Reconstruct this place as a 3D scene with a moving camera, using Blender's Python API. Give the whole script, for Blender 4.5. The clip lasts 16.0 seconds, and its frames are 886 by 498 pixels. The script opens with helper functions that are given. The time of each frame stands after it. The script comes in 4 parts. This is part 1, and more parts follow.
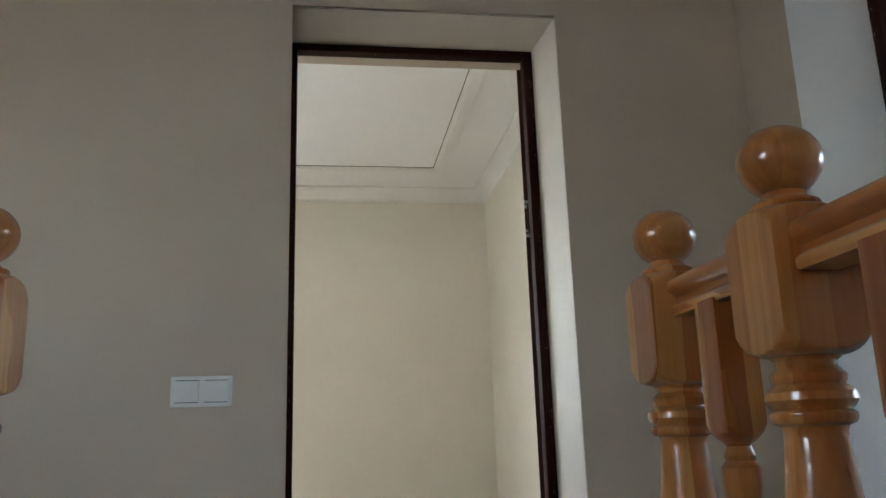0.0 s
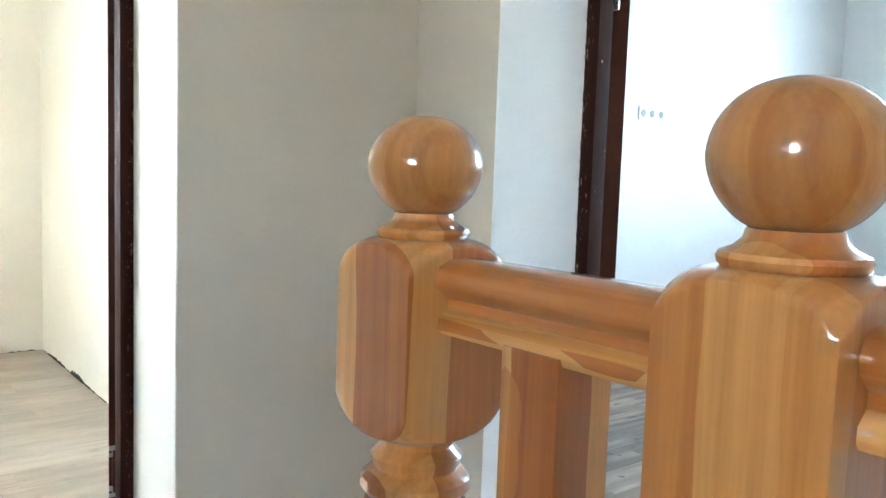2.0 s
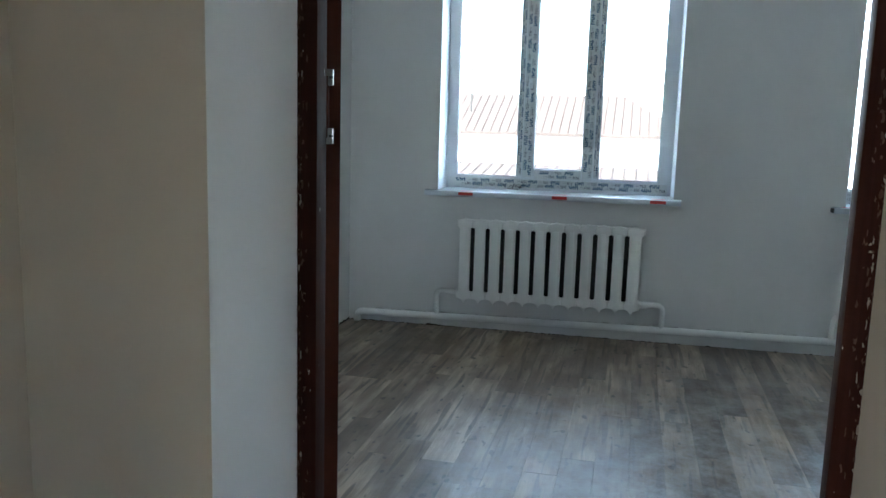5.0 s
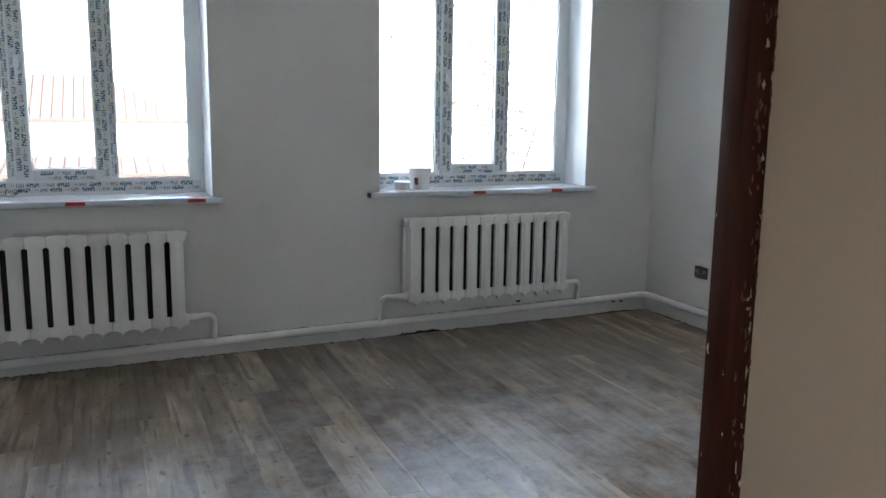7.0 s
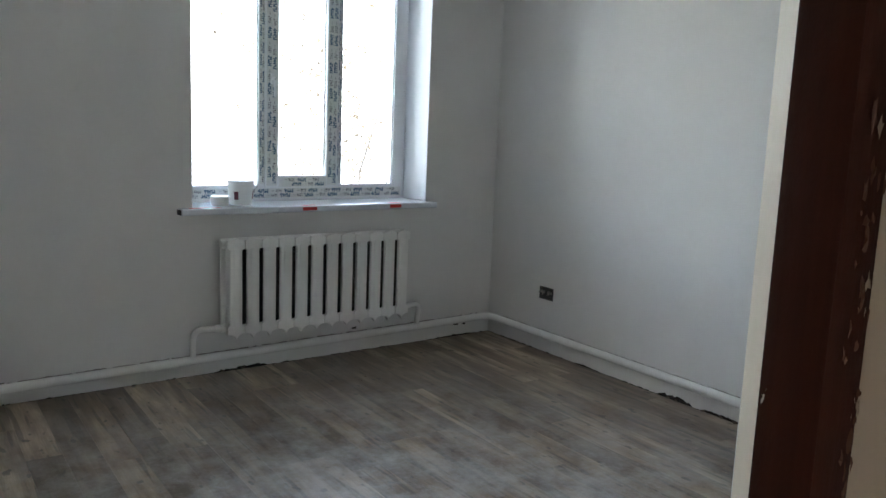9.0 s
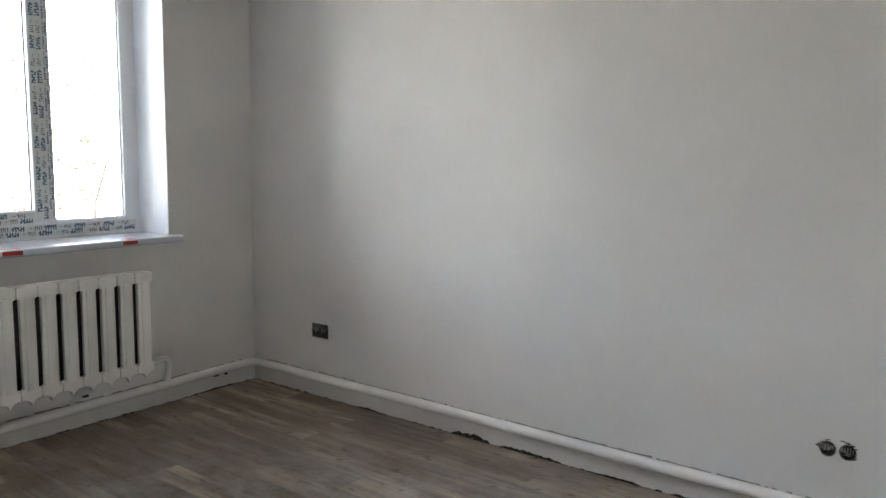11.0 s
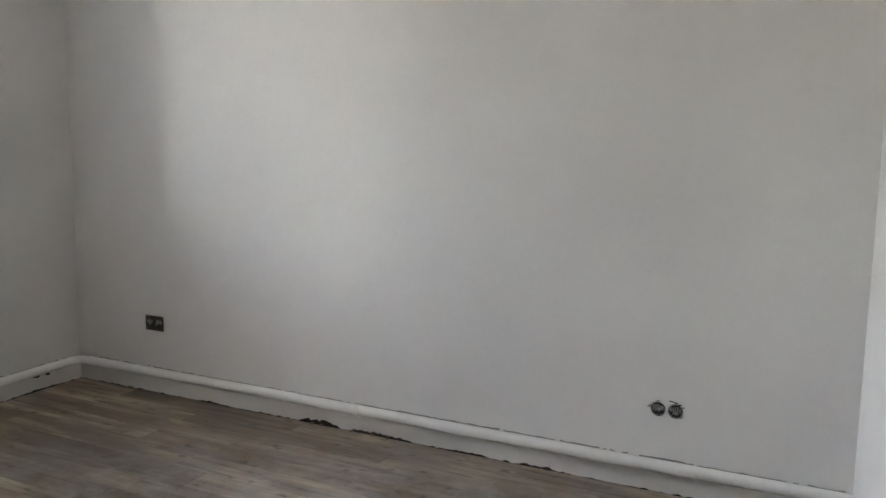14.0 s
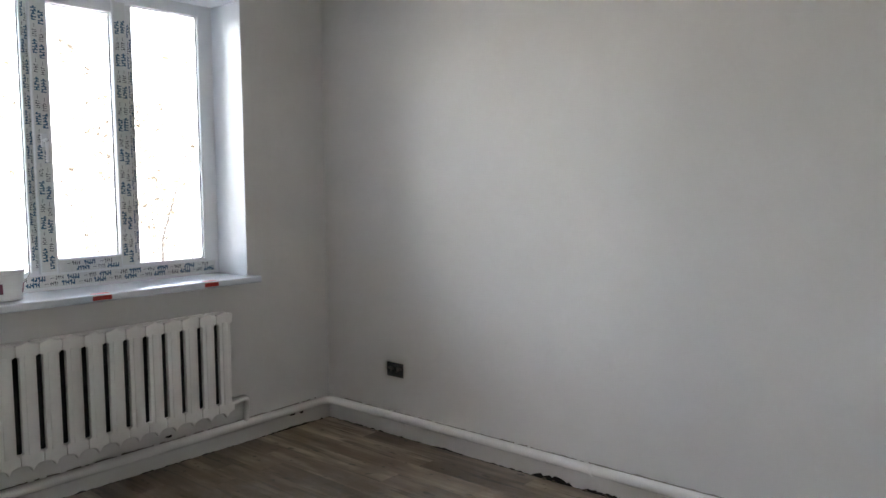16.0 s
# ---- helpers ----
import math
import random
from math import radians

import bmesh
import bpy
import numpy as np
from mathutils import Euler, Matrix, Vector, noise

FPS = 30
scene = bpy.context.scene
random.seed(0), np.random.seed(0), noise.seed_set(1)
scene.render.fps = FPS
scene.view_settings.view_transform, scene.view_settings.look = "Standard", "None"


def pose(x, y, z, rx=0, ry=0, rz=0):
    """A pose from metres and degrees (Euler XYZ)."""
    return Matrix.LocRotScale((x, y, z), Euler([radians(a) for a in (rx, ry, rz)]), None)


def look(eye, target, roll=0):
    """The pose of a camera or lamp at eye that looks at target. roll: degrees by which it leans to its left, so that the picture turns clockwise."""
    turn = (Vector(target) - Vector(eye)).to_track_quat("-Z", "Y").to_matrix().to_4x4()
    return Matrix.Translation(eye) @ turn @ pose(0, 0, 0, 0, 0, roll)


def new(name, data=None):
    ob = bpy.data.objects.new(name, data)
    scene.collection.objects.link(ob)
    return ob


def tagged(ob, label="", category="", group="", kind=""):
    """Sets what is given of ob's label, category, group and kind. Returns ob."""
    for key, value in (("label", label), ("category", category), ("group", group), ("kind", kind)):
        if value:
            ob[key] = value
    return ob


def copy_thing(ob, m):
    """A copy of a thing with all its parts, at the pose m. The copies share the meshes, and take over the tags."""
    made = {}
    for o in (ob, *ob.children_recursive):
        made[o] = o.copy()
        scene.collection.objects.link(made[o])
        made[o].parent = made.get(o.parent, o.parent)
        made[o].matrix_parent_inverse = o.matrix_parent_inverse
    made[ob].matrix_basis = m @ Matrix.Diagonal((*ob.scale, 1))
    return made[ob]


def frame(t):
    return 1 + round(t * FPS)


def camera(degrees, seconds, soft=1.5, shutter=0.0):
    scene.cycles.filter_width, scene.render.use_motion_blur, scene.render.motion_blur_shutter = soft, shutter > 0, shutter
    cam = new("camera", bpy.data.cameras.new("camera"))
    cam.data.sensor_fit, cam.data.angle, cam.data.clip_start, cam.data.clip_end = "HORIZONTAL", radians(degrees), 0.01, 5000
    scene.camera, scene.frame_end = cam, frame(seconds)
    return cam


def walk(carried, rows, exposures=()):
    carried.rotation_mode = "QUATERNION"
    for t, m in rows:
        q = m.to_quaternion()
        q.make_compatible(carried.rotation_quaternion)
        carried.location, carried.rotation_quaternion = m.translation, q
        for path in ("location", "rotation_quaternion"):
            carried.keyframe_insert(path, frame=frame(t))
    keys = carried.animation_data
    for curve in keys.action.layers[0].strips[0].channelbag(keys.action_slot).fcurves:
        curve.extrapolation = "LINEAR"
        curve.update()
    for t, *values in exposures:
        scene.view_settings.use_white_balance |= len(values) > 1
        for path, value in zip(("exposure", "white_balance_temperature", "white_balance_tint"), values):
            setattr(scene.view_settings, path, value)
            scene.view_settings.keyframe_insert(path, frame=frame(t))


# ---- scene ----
cam = camera(58.4, 16.0)
PATH = [
    (0, (0.129, -2.296, 0.763), (0.403, -0.37, 1.231), -1.79),
    (0.5, (0.072, -2.121, 0.842), (0.616, -0.21, 1.074), -1.78),
    (0.8, (0.055, -2.052, 0.922), (0.778, -0.19, 1.036), -1.57),
    (1, (0.054, -2.031, 0.922), (0.874, -0.208, 0.975), -0.49),
    (1.5, (0.132, -1.887, 0.916), (1.191, -0.192, 0.841), 0.77),
    (2, (0.228, -1.73, 1.031), (1.467, -0.17, 0.855), 1.98),
    (2.2, (0.229, -1.689, 1.065), (1.527, -0.188, 0.819), 2.69),
    (2.5, (0.227, -1.578, 1.099), (1.601, -0.147, 0.848), 3.8),
    (2.8, (0.208, -1.516, 1.214), (1.655, -0.161, 0.95), 3.83),
    (3, (0.202, -1.489, 1.238), (1.691, -0.18, 0.973), 3.69),
    (3.2, (0.211, -1.46, 1.262), (1.743, -0.204, 0.988), 3.69),
    (5.5, (0.347, -1.002, 1.464), (2.321, -0.849, 1.186), 0.89),
    (6, (0.61, -0.936, 1.407), (2.586, -1.11, 1.149), 0.23),
    (6.5, (0.768, -0.826, 1.427), (2.681, -1.33, 1.133), 0.02),
    (7, (0.894, -0.752, 1.5), (2.71, -1.525, 1.178), 0.76),
    (7.2, (0.92, -0.756, 1.47), (2.71, -1.592, 1.159), 0.61),
    (7.5, (0.983, -0.797, 1.525), (2.747, -1.683, 1.202), 1.32),
    (8, (1.091, -0.875, 1.531), (2.821, -1.825, 1.208), 1.88),
    (10.5, (1.8, -1.31, 1.54), (3.137, -2.775, 1.288), 1.52),
    (11, (1.866, -1.419, 1.504), (3.088, -2.984, 1.268), 0.6),
    (11.5, (1.883, -1.44, 1.485), (2.985, -3.089, 1.224), -0.0),
    (12, (1.876, -1.445, 1.451), (2.877, -3.146, 1.13), 0.0),
    (12.5, (1.904, -1.38, 1.444), (2.815, -3.118, 1.057), 0.5),
    (13, (1.906, -1.395, 1.419), (2.784, -3.151, 1.038), 0.8),
    (13.5, (1.908, -1.405, 1.439), (2.773, -3.179, 1.113), 0.8),
    (14, (1.926, -1.398, 1.468), (2.793, -3.182, 1.209), 0.8),
    (14.5, (1.919, -1.424, 1.501), (2.845, -3.183, 1.272), 0.4),
    (15, (1.913, -1.498, 1.527), (2.956, -3.19, 1.309), -0.7),
    (15.5, (1.944, -1.385, 1.482), (3.111, -3.0, 1.319), -0.83),
    (16, (1.988, -1.346, 1.567), (3.314, -2.834, 1.399), -0.48),
]
EXPOSURE = [(0, 4.6, 5750, 6), (0.5, 4.68, 5850, 8), (0.8, 4.95, 5850, 8), (1.2, 5.45, 5900, 7), (1.6, 6.15, 5700, 4), (2.2, 6.38, 5350, 1), (3.0, 5.6, 5650, 3), (5.5, 4.45, 5450, 3), (6.0, 4.3, 5700, 6), (6.5, 4.78, 5950, 9), (7.0, 4.68, 6150, 12),
            (7.5, 4.65, 6100, 11), (8.0, 4.3, 6100, 9), (10.5, 4.85, 6700, 15), (12.5, 4.68, 6900, 17), (13.5, 4.86, 6900, 17), (14.5, 4.76, 6850, 17), (16, 4.64, 6700, 17)]
walk(cam, [(t, look(eye, target, roll)) for t, eye, target, roll in PATH], EXPOSURE)

# ---- world, sun, window light ----
SUN_DIR = Vector((-0.35, 0.70, 0.62)).normalized()
world = bpy.data.worlds.new("overcast_sky")
scene.world = world
world.use_nodes = True
wn = world.node_tree
sky = wn.nodes.new("ShaderNodeTexSky")
sky.sky_type = "NISHITA"
sky.sun_disc = False
sky.sun_elevation = math.asin(SUN_DIR.z)
sky.sun_rotation = math.atan2(SUN_DIR.x, SUN_DIR.y)
sky.air_density, sky.dust_density, sky.ozone_density = 1.0, 1.0, 1.0
haze = wn.nodes.new("ShaderNodeHueSaturation")
haze.inputs["Saturation"].default_value = 0.45
wn.links.new(sky.outputs["Color"], haze.inputs["Color"])
wn.links.new(haze.outputs["Color"], wn.nodes["Background"].inputs["Color"])
wn.nodes["Background"].inputs["Strength"].default_value = 0.15


def lamp(name, kind, energy, matrix, color=(1, 1, 1), size=None, angle=None):
    data = bpy.data.lights.new(name, kind)
    data.energy, data.color = energy, color
    if size:
        data.shape, data.size, data.size_y = "RECTANGLE", size[0], size[1]
    if angle:
        data.angle = radians(angle)
    ob = new(name, data)
    ob.matrix_world = matrix
    return ob


lamp("sun", "SUN", 1.5, look(SUN_DIR * 20, (0, 0, 0)), (1.0, 0.95, 0.88), angle=12)


# ---- materials ----
def material(name):
    m = bpy.data.materials.new(name)
    m.use_nodes = True
    return m, m.node_tree.nodes, m.node_tree.links, m.node_tree.nodes["Principled BSDF"]


def node(nodes, kind, **values):
    n = nodes.new("ShaderNode" + kind)
    for key, value in values.items():
        n.inputs[key.replace("_", " ")].default_value = value
    return n


def ramp(nodes, links, fac, stops):
    r = nodes.new("ShaderNodeValToRGB")
    while len(r.color_ramp.elements) < len(stops):
        r.color_ramp.elements.new(0.5)
    for e, (p, c) in zip(r.color_ramp.elements, stops):
        e.position, e.color = p, (*c, 1)
    links.new(fac, r.inputs["Fac"])
    return r.outputs["Color"]


def mix(nodes, links, fac, a, b, mode="MIX"):
    n = nodes.new("ShaderNodeMix")
    n.data_type, n.blend_type = "RGBA", mode
    for value, slot in ((fac, 0), (a, 6), (b, 7)):
        if isinstance(value, bpy.types.NodeSocket):
            links.new(value, n.inputs[slot])
        else:
            n.inputs[slot].default_value = value if slot == 0 else (*value, 1)
    return n.outputs[2]


def bump(nodes, links, bsdf, height, strength, distance):
    b = node(nodes, "Bump", Strength=strength, Distance=distance)
    links.new(height, b.inputs["Height"])
    links.new(b.outputs["Normal"], bsdf.inputs["Normal"])
    return b


def coords(nodes, links, scale=(1, 1, 1), kind="Object", jitter=False):
    tc = nodes.new("ShaderNodeTexCoord")
    mp = node(nodes, "Mapping", Scale=scale)
    src = tc.outputs[kind]
    if jitter:
        info = nodes.new("ShaderNodeObjectInfo")
        mul = nodes.new("ShaderNodeVectorMath")
        mul.operation = "MULTIPLY_ADD"
        links.new(info.outputs["Random"], mul.inputs[0])
        mul.inputs[1].default_value = (61.0, 37.0, 23.0)
        links.new(src, mul.inputs[2])
        src = mul.outputs[0]
    links.new(src, mp.inputs["Vector"])
    return mp.outputs["Vector"]


def noise_at(nodes, links, vec, scale, detail=4, rough=0.55):
    n = node(nodes, "TexNoise", Scale=scale, Detail=detail, Roughness=rough)
    links.new(vec, n.inputs["Vector"])
    return n.outputs["Fac"]


def paint(name, base, dark, rough=0.6, wave=0.5):
    """Emulsion on hand-plastered wall: broad unevenness, faint roller grain, faint scuffs."""
    m, nodes, links, bsdf = material(name)
    v = coords(nodes, links)
    broad = noise_at(nodes, links, v, 1.3, 5)
    mid = noise_at(nodes, links, v, 6.0, 6, 0.6)
    fine = noise_at(nodes, links, v, 160, 3)
    col = mix(nodes, links, ramp(nodes, links, broad, [(0.35, (0, 0, 0)), (0.7, (1, 1, 1))]), dark, base)
    scuff = ramp(nodes, links, mid, [(0.60, (0, 0, 0)), (0.85, (0.35, 0.35, 0.35))])
    col = mix(nodes, links, scuff, col, tuple(c * 0.85 for c in base))
    links.new(col, bsdf.inputs["Base Color"])
    bsdf.inputs["Roughness"].default_value = rough
    add = nodes.new("ShaderNodeMath")
    add.operation = "MULTIPLY_ADD"
    links.new(fine, add.inputs[0])
    add.inputs[1].default_value = 0.02
    links.new(mid, add.inputs[2])
    bump(nodes, links, bsdf, add.outputs[0], wave, 0.006)
    return m


def plain(name, base, rough=0.4, metal=0.0, grain=30.0, vary=0.12, relief=0.1, coat=0.0):
    m, nodes, links, bsdf = material(name)
    v = coords(nodes, links, jitter=True)
    n1 = noise_at(nodes, links, v, grain, 5)
    n2 = noise_at(nodes, links, v, grain / 9, 3)
    lo = tuple(c * (1 - vary) for c in base)
    col = mix(nodes, links, n1, lo, base)
    col = mix(nodes, links, ramp(nodes, links, n2, [(0.4, (0, 0, 0)), (0.8, (0.6, 0.6, 0.6))]), col, tuple(c * (1 - vary * 1.6) for c in base))
    links.new(col, bsdf.inputs["Base Color"])
    bsdf.inputs["Roughness"].default_value = rough
    bsdf.inputs["Metallic"].default_value = metal
    bsdf.inputs["Coat Weight"].default_value = coat
    bump(nodes, links, bsdf, n1, relief, 0.002)
    return m


def glued_pine(name, spread=1.0):
    """Varnished softwood glued up from staves of different tints, grain along z."""
    m, nodes, links, bsdf = material(name)
    tc = nodes.new("ShaderNodeTexCoord")
    info = nodes.new("ShaderNodeObjectInfo")
    off = nodes.new("ShaderNodeVectorMath")
    off.operation = "MULTIPLY_ADD"
    links.new(info.outputs["Random"], off.inputs[0])
    off.inputs[1].default_value = (17.3, 9.1, 5.7)
    links.new(tc.outputs["Object"], off.inputs[2])
    rot = node(nodes, "Mapping", Rotation=(0, 0, radians(7)), Scale=(27, 23, 0.17))
    sway = node(nodes, "TexNoise", Scale=9.0, Detail=1.0)
    links.new(off.outputs[0], sway.inputs["Vector"])
    bend = nodes.new("ShaderNodeVectorMath")
    bend.operation = "MULTIPLY_ADD"
    links.new(sway.outputs["Color"], bend.inputs[0])
    bend.inputs[1].default_value = (0.012, 0.012, 0.0)
    links.new(off.outputs[0], bend.inputs[2])
    links.new(bend.outputs[0], rot.inputs["Vector"])
    fl = nodes.new("ShaderNodeVectorMath")
    fl.operation = "FLOOR"
    links.new(rot.outputs["Vector"], fl.inputs[0])
    wnz = nodes.new("ShaderNodeTexWhiteNoise")
    links.new(fl.outputs[0], wnz.inputs["Vector"])
    deep, pale = (0.20, 0.046, 0.007), (0.62, 0.33, 0.11)
    if spread < 1:
        deep, pale = (0.36, 0.130, 0.028), (0.47, 0.205, 0.052)
    tints = [(0.0, deep), (0.30, (0.36, 0.115, 0.021)), (0.65, (0.48, 0.200, 0.047)), (1.0, pale)]
    if spread < 1:
        tints = [tints[0], tints[3]]
    stave = ramp(nodes, links, wnz.outputs["Value"], tints)
    gv = node(nodes, "Mapping", Scale=(3.0, 5, 0.35))
    links.new(off.outputs[0], gv.inputs["Vector"])
    wave = node(nodes, "TexWave", Scale=3.2, Distortion=7.0, Detail=3.0)
    wave.wave_type = "RINGS"
    links.new(gv.outputs["Vector"], wave.inputs["Vector"])
    gv2 = node(nodes, "Mapping", Scale=(240, 240, 9))
    links.new(off.outputs[0], gv2.inputs["Vector"])
    pores = noise_at(nodes, links, gv2.outputs["Vector"], 1.0, 3)
    grain = ramp(nodes, links, wave.outputs["Fac"], [(0.1, (0.80, 0.70, 0.58)), (0.55, (1, 1, 1))])
    col = mix(nodes, links, 0.5, stave, grain, "MULTIPLY")
    pr = ramp(nodes, links, pores, [(0.3, (0.78, 0.72, 0.64)), (0.6, (1, 1, 1))])
    col = mix(nodes, links, 0.6, col, pr, "MULTIPLY")
    links.new(col, bsdf.inputs["Base Color"])
    bsdf.inputs["Roughness"].default_value = 0.30
    bsdf.inputs["Coat Weight"].default_value = 0.9
    bsdf.inputs["Specular IOR Level"].default_value = 0.3
    bsdf.inputs["Coat Roughness"].default_value = 0.05
    relief = bump(nodes, links, bsdf, pores, 0.12, 0.002)
    links.new(relief.outputs["Normal"], bsdf.inputs["Coat Normal"])
    return m


def floor_board(name, light, dark, dust_sheen, cx, cy, reach, vary=1.0):
    """Grey-brown oak-look boards along x: soft streaks, knots, split lines, each board its own tint; pale dust and
    window sheen over the middle.
    """
    m, nodes, links, bsdf = material(name)
    info = nodes.new("ShaderNodeObjectInfo")
    streak = noise_at(nodes, links, coords(nodes, links, (1.5, 16, 1), jitter=True), 1.0, 5, 0.6)
    cloud = noise_at(nodes, links, coords(nodes, links, (2.6, 7, 1), jitter=True), 1.0, 3, 0.5)
    fibre = noise_at(nodes, links, coords(nodes, links, (9, 190, 1), jitter=True), 1.0, 2)
    split = noise_at(nodes, links, coords(nodes, links, (1.9, 30, 1), jitter=True), 1.0, 1, 0.4)
    spot = noise_at(nodes, links, coords(nodes, links, (13, 24, 1), jitter=True), 1.0, 1, 0.4)
    col = mix(nodes, links, ramp(nodes, links, streak, [(0.36, (0, 0, 0)), (0.64, (1, 1, 1))]), dark, light)
    col = mix(nodes, links, ramp(nodes, links, cloud, [(0.40, (0.75, 0.75, 0.75)), (0.60, (0, 0, 0))]), col, tuple(c * 0.8 for c in dark))
    tint = ramp(nodes, links, info.outputs["Random"], [(0.0, (0.55, 0.51, 0.47)), (0.35, (0.86, 0.82, 0.78)), (0.7, (1.0, 0.95, 0.88)), (1.0, (1.35, 1.34, 1.32))])
    col = mix(nodes, links, vary, col, tint, "MULTIPLY")
    col = mix(nodes, links, ramp(nodes, links, fibre, [(0.35, (0.22, 0.22, 0.22)), (0.6, (0, 0, 0))]), col, tuple(c * 0.5 for c in dark))
    col = mix(nodes, links, ramp(nodes, links, split, [(0.605, (0, 0, 0)), (0.66, (0.65 * vary,) * 3)]), col, tuple(c * 0.32 for c in dark))
    col = mix(nodes, links, ramp(nodes, links, spot, [(0.68, (0, 0, 0)), (0.74, (0.85 * vary,) * 3)]), col, tuple(c * 0.28 for c in dark))
    # dust with window sheen painted in: strongest about the middle of the floor, in smears
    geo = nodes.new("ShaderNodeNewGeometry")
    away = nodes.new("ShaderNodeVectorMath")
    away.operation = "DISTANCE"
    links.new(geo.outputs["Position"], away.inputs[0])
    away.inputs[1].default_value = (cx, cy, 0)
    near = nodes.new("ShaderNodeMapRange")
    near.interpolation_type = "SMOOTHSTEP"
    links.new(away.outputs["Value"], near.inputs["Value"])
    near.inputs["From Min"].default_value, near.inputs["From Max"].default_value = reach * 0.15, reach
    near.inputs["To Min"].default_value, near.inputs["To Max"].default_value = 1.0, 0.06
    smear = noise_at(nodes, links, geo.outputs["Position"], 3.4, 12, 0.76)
    sm = ramp(nodes, links, smear, [(0.40, (0.06, 0.06, 0.06)), (0.68, (dust_sheen, dust_sheen, dust_sheen))])
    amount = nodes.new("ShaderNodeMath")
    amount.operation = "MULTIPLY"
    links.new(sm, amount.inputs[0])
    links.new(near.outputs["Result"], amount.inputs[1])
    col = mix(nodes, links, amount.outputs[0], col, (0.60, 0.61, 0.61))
    links.new(col, bsdf.inputs["Base Color"])
    rough = nodes.new("ShaderNodeMath")
    rough.operation = "MULTIPLY_ADD"
    links.new(smear, rough.inputs[0])
    bsdf.inputs["Specular IOR Level"].default_value = 0.42
    rough.inputs[1].default_value, rough.inputs[2].default_value = 0.75, 0.02
    links.new(rough.outputs[0], bsdf.inputs["Roughness"])
    bump(nodes, links, bsdf, fibre, 0.10, 0.001)
    return m


def chipped_brown(name):
    """Dark brown gloss door paint over wood, with plaster smears and pale chips."""
    m, nodes, links, bsdf = material(name)
    v = coords(nodes, links, (1, 1, 0.35))
    n1 = noise_at(nodes, links, v, 75, 5, 0.62)
    n2 = noise_at(nodes, links, coords(nodes, links, (90, 90, 3)), 1.0, 4)
    col = mix(nodes, links, n2, (0.017, 0.0048, 0.0026), (0.043, 0.0130, 0.0068))
    chips = ramp(nodes, links, n1, [(0.695, (0, 0, 0)), (0.715, (1, 1, 1))])
    col = mix(nodes, links, chips, col, (0.50, 0.44, 0.38))
    links.new(col, bsdf.inputs["Base Color"])
    bsdf.inputs["Roughness"].default_value = 0.55
    bsdf.inputs["Specular IOR Level"].default_value = 0.07
    bump(nodes, links, bsdf, n1, 0.25, 0.003)
    return m


def pane_glass(name):
    m, nodes, links, bsdf = material(name)
    out = nodes["Material Output"]
    clear = nodes.new("ShaderNodeBsdfTransparent")
    clear.inputs["Color"].default_value = (0.95, 0.97, 0.96, 1)
    gloss = node(nodes, "BsdfGlossy", Roughness=0.02)
    fr = node(nodes, "Fresnel", IOR=1.45)
    mx = nodes.new("ShaderNodeMixShader")
    links.new(fr.outputs["Fac"], mx.inputs["Fac"])
    links.new(clear.outputs[0], mx.inputs[1])
    links.new(gloss.outputs[0], mx.inputs[2])
    links.new(mx.outputs[0], out.inputs["Surface"])
    return m


WALL = paint("grey_white_wall_paint", (0.76, 0.75, 0.725), (0.705, 0.692, 0.665))
HALL = paint("hall_wall_paint", (0.67, 0.583, 0.468), (0.60, 0.517, 0.408))
CREAM = paint("cream_wall_paint", (0.80, 0.75, 0.65), (0.75, 0.70, 0.60))
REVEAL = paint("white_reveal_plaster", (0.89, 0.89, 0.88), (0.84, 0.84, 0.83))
SHADEREVEAL = paint("shaded_reveal_plaster", (0.31, 0.252, 0.19), (0.275, 0.222, 0.165), 0.8)
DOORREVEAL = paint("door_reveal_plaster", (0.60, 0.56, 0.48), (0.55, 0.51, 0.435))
CEIL = paint("ceiling_white", (0.86, 0.855, 0.83), (0.83, 0.82, 0.795))
CORNICE = plain("white_cornice_foam", (0.85, 0.84, 0.80), 0.55, vary=0.05)
CONCRETE = plain("grey_stair_concrete", (0.36, 0.35, 0.33), 0.8, vary=0.3, relief=0.4)
PINE = glued_pine("varnished_glued_pine")
BALLWOOD = glued_pine("varnished_turned_pine", 0.5)
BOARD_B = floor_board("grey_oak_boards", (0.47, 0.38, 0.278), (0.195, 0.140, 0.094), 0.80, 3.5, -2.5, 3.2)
BOARD_A = floor_board("pale_oak_boards", (0.50, 0.42, 0.315), (0.38, 0.31, 0.225), 0.35, 0.0, 1.8, 2.4, 0.35)
JOINT = plain("dark_floor_joint", (0.05, 0.043, 0.037), 0.8)
BROWN = chipped_brown("dark_brown_door_paint")
LEAFP = plain("dark_brown_leaf_paint", (0.080, 0.025, 0.0135), 0.42, grain=60, vary=0.4)
LEAFP.node_tree.nodes["Principled BSDF"].inputs["Specular IOR Level"].default_value = 0.1
BRASS = plain("tarnished_hinge_metal", (0.42, 0.33, 0.22), 0.35, 0.9, vary=0.4)
STEEL = plain("worn_steel", (0.55, 0.53, 0.50), 0.3, 0.9, vary=0.3)
PVC = plain("white_pvc", (0.88, 0.90, 0.92), 0.28, vary=0.04, relief=0.02)
FILM = plain("protective_film", (0.84, 0.85, 0.84), 0.35, grain=60, vary=0.16, relief=0.5)
INK = plain("blue_print", (0.012, 0.110, 0.22), 0.5)
INK2 = plain("dark_print", (0.07, 0.08, 0.10), 0.5)
